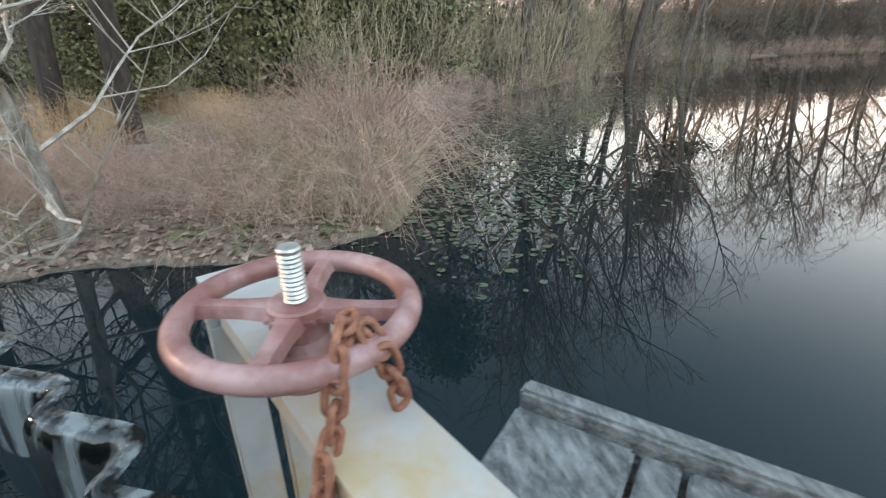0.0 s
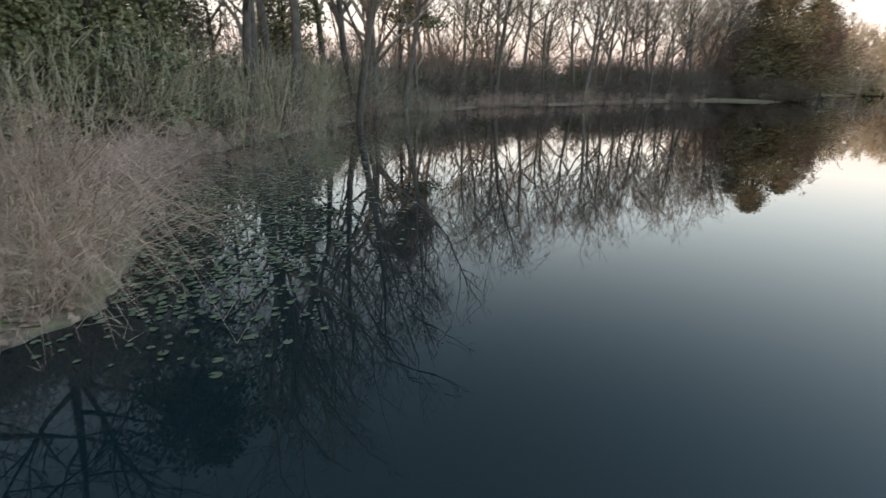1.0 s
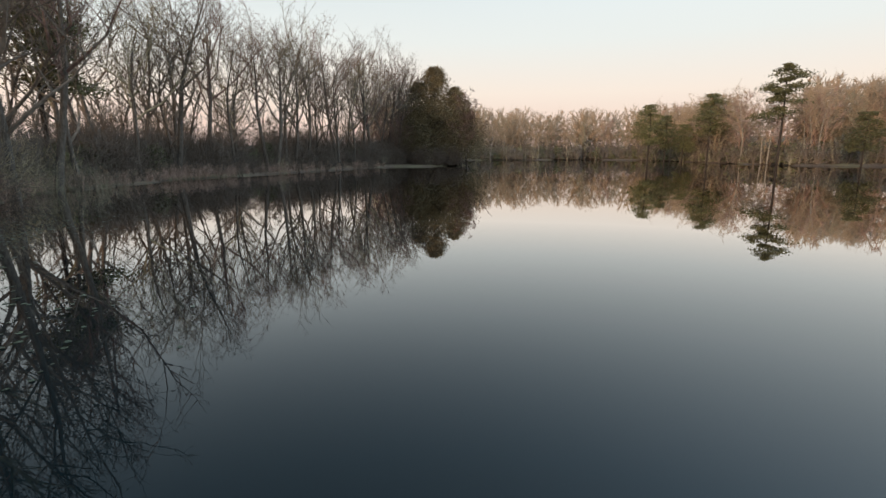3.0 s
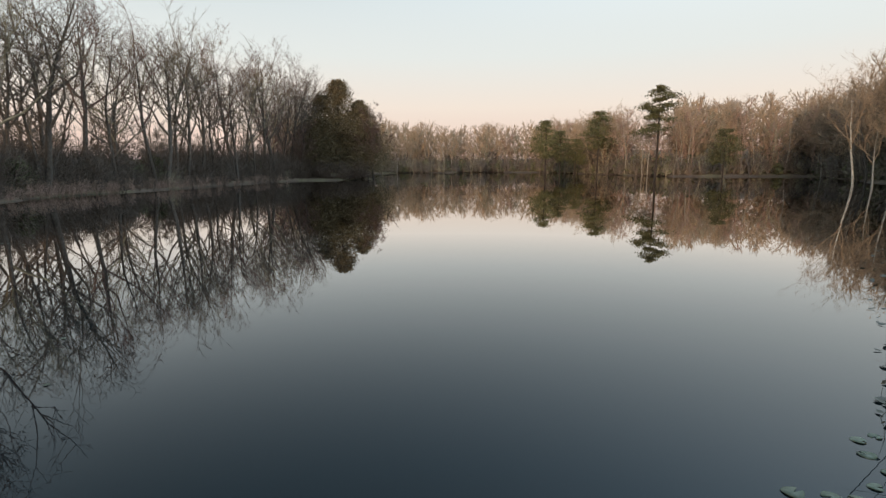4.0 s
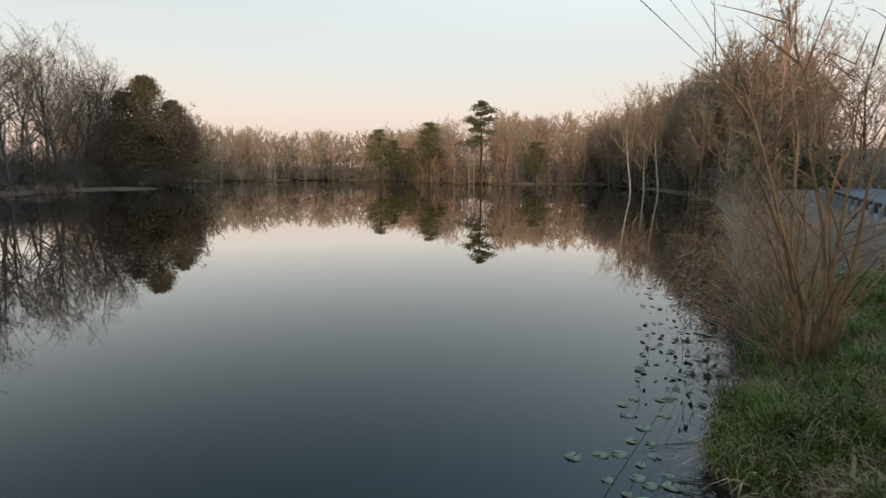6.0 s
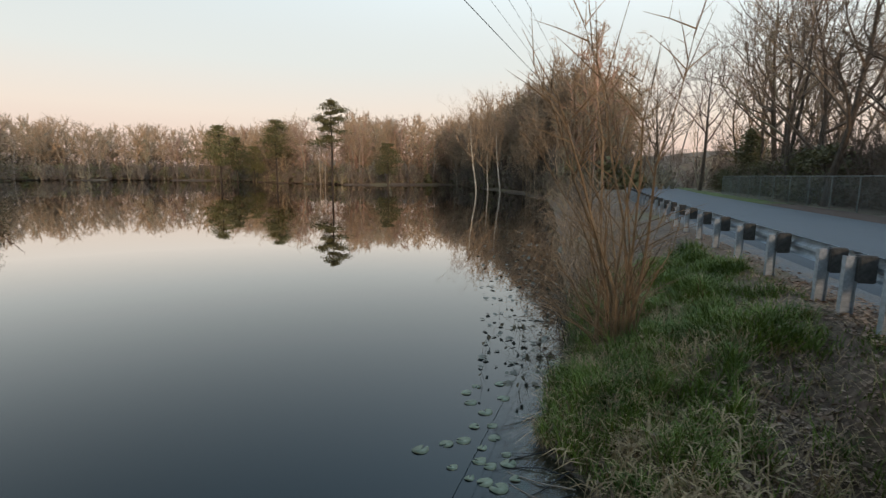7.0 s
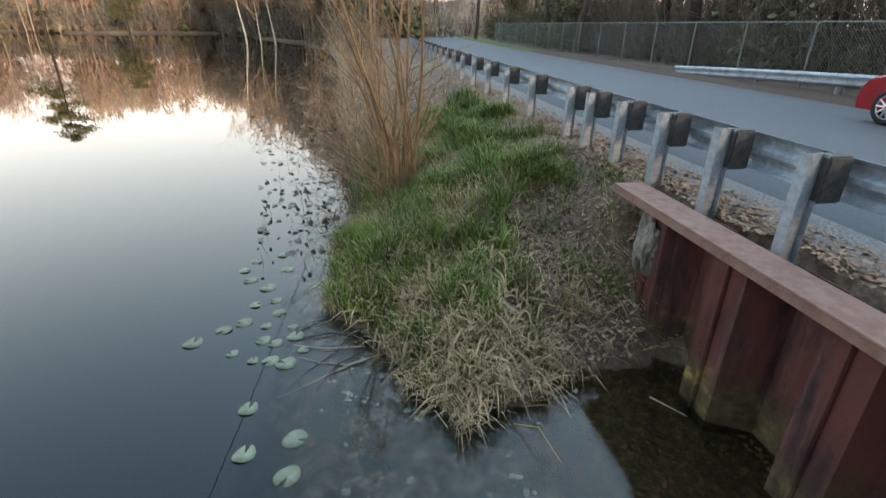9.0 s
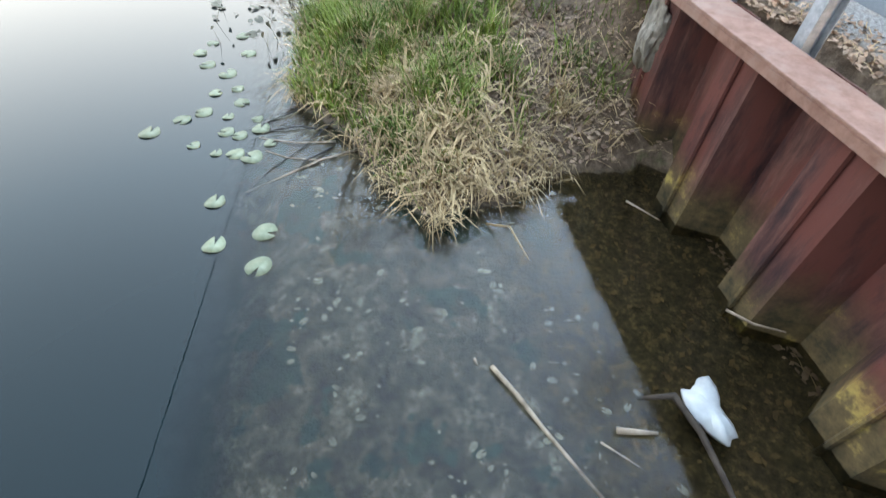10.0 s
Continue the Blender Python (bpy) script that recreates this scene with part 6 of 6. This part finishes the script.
# ---- overflow weir on the left ----
def build_weir():
    pts = CREST
    e = thing("overflow_weir", "corrugated steel weir with a glassy sheet of spilling water", "weir")
    wall, fall = Shape(), Shape()
    for a, b in zip(pts[:-1], pts[1:]):
        n2 = Vector(((b - a).y, -(b - a).x, 0)).normalized() * 0.012
        wall.add([tuple(a + Vector((0, 0, -1.4))), tuple(b + Vector((0, 0, -1.4))), tuple(b + Vector((0, 0, -0.03))), tuple(a + Vector((0, 0, -0.03))),
                  tuple(a + n2 + Vector((0, 0, -1.4))), tuple(b + n2 + Vector((0, 0, -1.4))), tuple(b + n2 + Vector((0, 0, -0.03))), tuple(a + n2 + Vector((0, 0, -0.03)))],
                 [(0, 1, 2, 3), (7, 6, 5, 4), (3, 2, 6, 7)])
    part("sheet", wall, M["pile"], e)
    prof = [(-0.14, 0.003), (-0.06, 0.012), (0.0, 0.010), (0.05, -0.01), (0.085, -0.045), (0.11, -0.10), (0.13, -0.2), (0.15, -0.45), (0.16, -0.85)]
    rows = []
    fine = []
    for a, b in zip(pts[:-1], pts[1:]):
        fine += [a.lerp(b, i / 10) for i in range(10)]
    for _ in range(5):
        fine = [fine[0]] + [(fine[i - 1] + fine[i] * 2 + fine[i + 1]) / 4 for i in range(1, len(fine) - 1)] + [fine[-1]]
    for i, p in enumerate(fine):
        a, b = fine[max(i - 2, 0)], fine[min(i + 2, len(fine) - 1)]
        t = (b - a).normalized()
        nv = Vector((t.y, -t.x, 0))
        wv = 0.014 * math.sin(i * 1.7) + 0.01 * math.sin(i * 0.6)
        rows += [tuple(p + nv * (q + (wv if q > 0.04 else 0)) + Vector((0, 0, z))) for q, z in prof]
    k = len(prof)
    fall.add(rows, [(i * k + j, i * k + j + 1, (i + 1) * k + j + 1, (i + 1) * k + j) for i in range(len(fine) - 1) for j in range(k - 1)])
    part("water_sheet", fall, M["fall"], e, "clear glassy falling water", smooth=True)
    low = Shape()
    ring = [(-9, -12), (3, -12), (-0.6, -3.1)] + [(p.x + 0.02, p.y - 0.02) for p in reversed(CREST)]
    low.add([(x, y, -0.85) for x, y in ring], [tuple(range(len(ring)))])
    tagged(new("water", low.mesh("water", M["water"])), "lower outflow pool below the weir", "water", kind="structure")


build_weir()


# ---- overhead cables and far pole ----
def build_cables():
    px, py = road_xy(88, 2.0)
    pole = Shape()
    pz = gz(px, py)
    pole.tube([(px, py, pz - 0.5), (px, py, 12.6)], [0.16, 0.11], 8, True)
    pole.box((-1.1, -0.05, 12.1), (1.1, 0.05, 12.22), Matrix.Translation((px, py, 0)) @ Matrix.Rotation(-0.8, 4, "Z"), 0.01)
    e = thing("utility_pole", "dark wooden utility pole beside the far road", "utility pole")
    part("pole", pole, M["dark_bark"], e)
    for a, n_end, z_end, r in (((-3.48, 3.75, 8.25), 2.0, 11.2, 0.015), ((-3.68, 2.45, 8.42), 1.2, 12.25, 0.008), ((-3.1, 2.84, 9.3), 1.7, 12.25, 0.008), ((-2.9, 2.5, 9.6), 2.6, 12.25, 0.008)):
        b = Vector((*road_xy(88, n_end), z_end))
        a = b + (Vector(a) - b) * 1.5
        sh = Shape()
        sh.tube([a.lerp(b, i / 24) for i in range(25)], [r] * 25, 5)
        tagged(new("overhead_cable", sh.mesh("overhead_cable", M["cable"])), "black overhead utility cable above the pond", "cable", "overhead cables")


build_cables()


# ---- red car on the far lane ----
def build_car():
    yaw = math.atan2(SY, SX)
    x, y = road_xy(8.0, 10.15)
    e = thing("car", "small red hatchback with alloy wheels on the road", "car", at=Matrix.Translation((x, y, 1.475)) @ Matrix.Rotation(yaw, 4, "Z"))
    # side outline in x (forward) and z
    low = [(0.60, 0.22), (0.64, 0.42), (0.60, 0.62), (0.48, 0.78), (-0.05, 0.90), (-3.05, 0.98), (-3.28, 0.80), (-3.30, 0.45), (-3.22, 0.24)]
    body = Shape()
    ys = [(-0.86, 0.93), (-0.80, 1.0), (0.80, 1.0), (0.86, 0.93)]
    k = len(low)
    vs = []
    for yy, q in ys:
        vs += [(a * 0.985 if q < 1 else a, yy, 0.22 + (b - 0.22) * q) for a, b in low]
    fs = [(j * k + i, j * k + (i + 1) % k, (j + 1) * k + (i + 1) % k, (j + 1) * k + i) for j in range(3) for i in range(k)] + [tuple(range(k))[::-1], tuple(3 * k + i for i in range(k))]
    body.add(vs, fs)
    part("body", body, M["car_paint"], e, smooth=False)
    cab = Shape()
    top = [(-0.25, 0.88), (-0.95, 1.38), (-2.3, 1.44), (-3.05, 1.05), (-3.05, 0.95)]
    vs = []
    for yy in (-0.74, 0.74):
        vs += [(a, yy * (0.86 if b > 1.2 else 1.0), b) for a, b in top]
    cab.add(vs, [(i, (i + 1) % 5, 5 + (i + 1) % 5, 5 + i) for i in range(5)] + [(4, 3, 2, 1, 0), (5, 6, 7, 8, 9)])
    part("window", cab, M["dark_glass"], e, "dark glazed cabin")
    roof = Shape()
    roof.box((-2.35, -0.62, 1.425), (-0.95, 0.62, 1.475), None, 0.02)
    part("roof", roof, M["car_paint"], e)
    for wx in (0.0, -2.5):
        for wy in (-0.80, 0.80):
            w = new("wheel")
            w.parent = e
            w.matrix_basis = Matrix.Translation((wx, wy, 0.31)) @ Matrix.Rotation(math.pi / 2, 4, "X")
            t = torus(0.245, 0.075, 32, 10)
            t.v = [(a, b, c * 1.25) for a, b, c in t.v]
            part("tyre", t, M["tyre"], w, smooth=True)
            rim = Shape()
            sgn = 1 if wy > 0 else -1
            for i in range(10):
                an = 2 * math.pi * i / 10
                u, v = Vector((math.cos(an), math.sin(an), 0)), Vector((-math.sin(an), math.cos(an), 0))
                rim.tube([u * 0.03 - Vector((0, 0, 0.075 * sgn)), u * 0.205 - Vector((0, 0, 0.07 * sgn))], [0.020, 0.016], 5)
            rim.tube([(0, 0, -0.03), (0, 0, 0.03)], [0.05, 0.05], 12, True)
            tr = torus(0.205, 0.018, 28, 6)
            rim.add([(a, b, c - 0.06 * sgn) for a, b, c in tr.v], tr.f)
            part("rim", rim, M["rim"], w)
    for yy in (-0.62, 0.62):
        hl = Shape()
        hl.box((0.46, yy - 0.16, 0.58), (0.60, yy + 0.16, 0.70), None, 0.03)
        part("headlight", hl, M["rim"], e, "clear headlight")


build_car()


# ---- floating litter and sticks ----
def build_litter():
    rng = random.Random(97)
    sh = Shape()
    n = 22
    ring = []
    for i in range(n):
        a = 2 * math.pi * i / n
        r = 0.17 * (1 + 0.22 * math.cos(3 * a + 0.4) + rng.uniform(-0.16, 0.16))
        ring.append((math.cos(a) * r * 0.70, math.sin(a) * r * 1.20, 0.010))
    inner = [(x * 0.55 + rng.gauss(0, 0.008), y * 0.55 + rng.gauss(0, 0.008), 0.012 + rng.uniform(0, 0.05)) for x, y, z in ring]
    sh.add(ring + inner + [(0, 0, 0.05)] + [(x * 0.96, y * 0.96, -0.02) for x, y, z in ring],
           [(i, (i + 1) % n, n + (i + 1) % n, n + i) for i in range(n)] + [(n + i, n + (i + 1) % n, 2 * n) for i in range(n)] + [(2 * n + 1 + i, 2 * n + 1 + (i + 1) % n, (i + 1) % n, i) for i in range(n)])
    ob = new("plastic_bag", sh.mesh("plastic_bag", M["litter"], True))
    ob.matrix_basis = pose(2.80, -0.42, 0.0, 0, 0, 130)
    tagged(ob, "crumpled white plastic bag floating by the wall", "litter")
    sticks = [([(2.24, 0.78, 0.02), (2.16, 0.55, 0.03), (2.08, 0.33, 0.01), (1.96, -0.05, -0.02), (1.85, -0.4, -0.05)], 0.018), ([(3.60, -0.32, 0.05), (3.57, -0.50, 0.07), (3.58, -0.68, 0.12)], 0.012),
              ([(4.32, 0.68, 0.02), (4.26, 0.36, 0.02)], 0.010), ([(2.20, 0.03, 0.02), (2.2, -0.20, 0.02)], 0.007), ([(2.32, -0.02, 0.02), (2.44, -0.22, 0.03)], 0.022), ([(2.23, 0.90, 0.01), (2.20, 0.86, 0.01)], 0.01)]
    sticks += [([(3.45, 2.95, 0.01), (3.1, 3.1, 0.02), (2.75, 3.2, 0.0), (2.42, 3.3, -0.02)], 0.011), ([(3.1, 3.1, 0.015), (2.95, 3.35, 0.01), (2.9, 3.6, 0.0)], 0.007), ([(3.4, 3.2, 0.01), (3.15, 3.45, 0.02), (3.0, 3.8, 0.0)], 0.008)]
    for pts, r in sticks:
        s2 = Shape()
        s2.tube(pts, [r * (1 - 0.5 * i / (len(pts) - 1)) for i in range(len(pts))], 7, True)
        tagged(new("stick", s2.mesh("stick", M["stick"], True)), "bleached broken stick lying in the shallows", "stick", "sticks in the shallows")
    # long pale straws on the bank
    for x, y, a, ln in ((3.75, 1.75, 2.2, 0.5), (4.6, 1.55, 0.4, 0.35), (3.35, 1.5, -1.9, 0.5), (4.25, 2.0, 1.3, 0.45), (4.1, 1.7, 2.0, 0.4)):
        s2 = Shape()
        z = gz(x, y)
        s2.tube([(x, y, z + 0.06), (x + math.cos(a) * ln * 0.5, y + math.sin(a) * ln * 0.5, max(z, 0) + 0.16), (x + math.cos(a) * ln, y + math.sin(a) * ln, max(gz(x + math.cos(a) * ln, y + math.sin(a) * ln), 0) + 0.02)], [0.009, 0.008, 0.005], 5)
        tagged(new("reed_stalk", s2.mesh("reed_stalk", M["straw"])), "broken pale reed stalk lying on the bank", "reed", "fallen reed stalks")


build_litter()


def build_sunken():
    rng = random.Random(99)
    sh = Shape()
    for i in range(900):
        s, n = rng.uniform(-2.0, 4.6), 2.9 - 1.1 * rng.random() ** 1.6
        x, y = road_xy(s, n)
        if lake_distance(np.array([x]), np.array([y]))[0] < -0.1:
            sh.leaf((x, y, gz(x, y) + 0.012), (rng.gauss(0, 0.3), rng.gauss(0, 0.3), 1), rng.uniform(0.009, 0.024), rng, 1.5)
    tagged(new("sunken_leaves", sh.mesh("sunken_leaves", M["sunken_leaf"])), "brown sunken leaves along the foot of the wall", "leaves", kind="stuff")
    crust = Shape()
    for i in range(1500):
        s, n = rng.uniform(-2.5, 5.0), -0.3 + 2.3 * rng.random()
        x, y = road_xy(s, n)
        if lake_distance(np.array([x]), np.array([y]))[0] < -0.1 and noise.noise((x * 1.6, y * 1.6, 2.0)) > rng.uniform(-0.25, 0.35):
            crust.disc((x, y, gz(x, y) + 0.01), (rng.gauss(0, 0.12), rng.gauss(0, 0.12), 1), 0.005 + 0.022 * rng.random() ** 2.5, rng, 1.7)
    tagged(new("algae_crust", crust.mesh("algae_crust", M["silt_flake"])), "pale flakes of algae crust on the lake bed", "algae", kind="stuff")
    for k, pts in enumerate(([(3.75, 3.45, 0.03), (3.45, 3.42, 0.02), (3.1, 3.36, 0.015), (2.75, 3.35, 0.01), (2.45, 3.30, -0.03)], [(3.45, 3.42, 0.02), (3.35, 3.62, 0.03), (3.15, 3.80, 0.01), (2.95, 3.86, -0.03)], [(3.85, 3.75, 0.03), (3.55, 3.85, 0.03), (3.2, 3.95, 0.0), (2.95, 4.10, -0.04)], [(3.30, 3.15, 0.02), (3.0, 3.20, 0.02), (2.7, 3.12, -0.02)])):
        tw = Shape()
        tw.tube(pts, [0.010, 0.008, 0.006, 0.004, 0.003][:len(pts)], 6, True)
        for q in range(9):
            j = rng.randrange(len(pts) - 1)
            b = Vector(pts[j]).lerp(Vector(pts[j + 1]), rng.random())
            tw.twig(b, b + Vector((rng.gauss(-0.12, 0.10), rng.gauss(0, 0.16), rng.gauss(0.01, 0.02))), 0.0045)
        tagged(new("drowned_twig", tw.mesh("drowned_twig", M["cable"], True)), "black drowned twig at the surface off the bank", "branch", "drowned twigs")
    lg = Shape()
    lg.tube([(2.62, -0.05, -0.03), (2.72, -0.22, 0.05), (2.60, -0.42, 0.03), (2.38, -0.62, 0.04), (2.20, -0.85, -0.06)], [0.012, 0.024, 0.02, 0.016, 0.008], 8, True)
    tagged(new("sunken_branch", lg.mesh("sunken_branch", M["dark_bark"], True)), "black waterlogged branch beside the floating bag", "branch")


build_sunken()


def build_broken_concrete():
    rng = random.Random(98)
    bm = bmesh.new()
    bmesh.ops.create_icosphere(bm, subdivisions=4, radius=1)
    for v in bm.verts:
        k = 1 + 0.45 * noise.noise(v.co * 1.6 + Vector((4, 1, 7))) + 0.16 * noise.noise(v.co * 5) + 0.05 * noise.noise(v.co * 13)
        v.co = Vector((v.co.x * 0.17 * k, v.co.y * 0.13 * k, v.co.z * 0.34 * k))
    sh = Shape()
    sh.add([tuple(v.co) for v in bm.verts], [tuple(v.index for v in f.verts) for f in bm.faces])
    bm.free()
    ob = new("concrete_lump", sh.mesh("concrete_lump", M["concrete"]))
    x, y = road_xy(4.52, 2.90)
    ob.matrix_basis = Matrix.Translation((x, y, 1.02)) @ Matrix.Rotation(0.5, 4, "Z")
    tagged(ob, "broken pale concrete lump under the wall's end", "concrete")


build_broken_concrete()
shed = thing("shed", "small pale shed far behind the trees", "shed", at=Matrix.Translation((-62, 14.5, gz(-62, 14.5))))
sh_wall, sh_roof, sh_door = Shape(), Shape(), Shape()
sh_wall.box((-2, -2.5, -0.3), (2, 2.5, 2.6), None, 0.02)
sh_roof.add([(-2.3, -2.8, 2.55), (2.3, -2.8, 2.55), (2.3, 2.8, 2.55), (-2.3, 2.8, 2.55), (0, -2.8, 3.9), (0, 2.8, 3.9)], [(3, 2, 1, 0), (0, 1, 4), (2, 3, 5), (1, 2, 5, 4), (3, 0, 4, 5)])
sh_door.box((2.0, -0.5, 0.0), (2.05, 0.5, 2.0), None, 0.01)
part("wall", sh_wall, M["house"], shed)
part("roof", sh_roof, M["roof"], shed)
part("door", sh_door, M["roof"], shed)
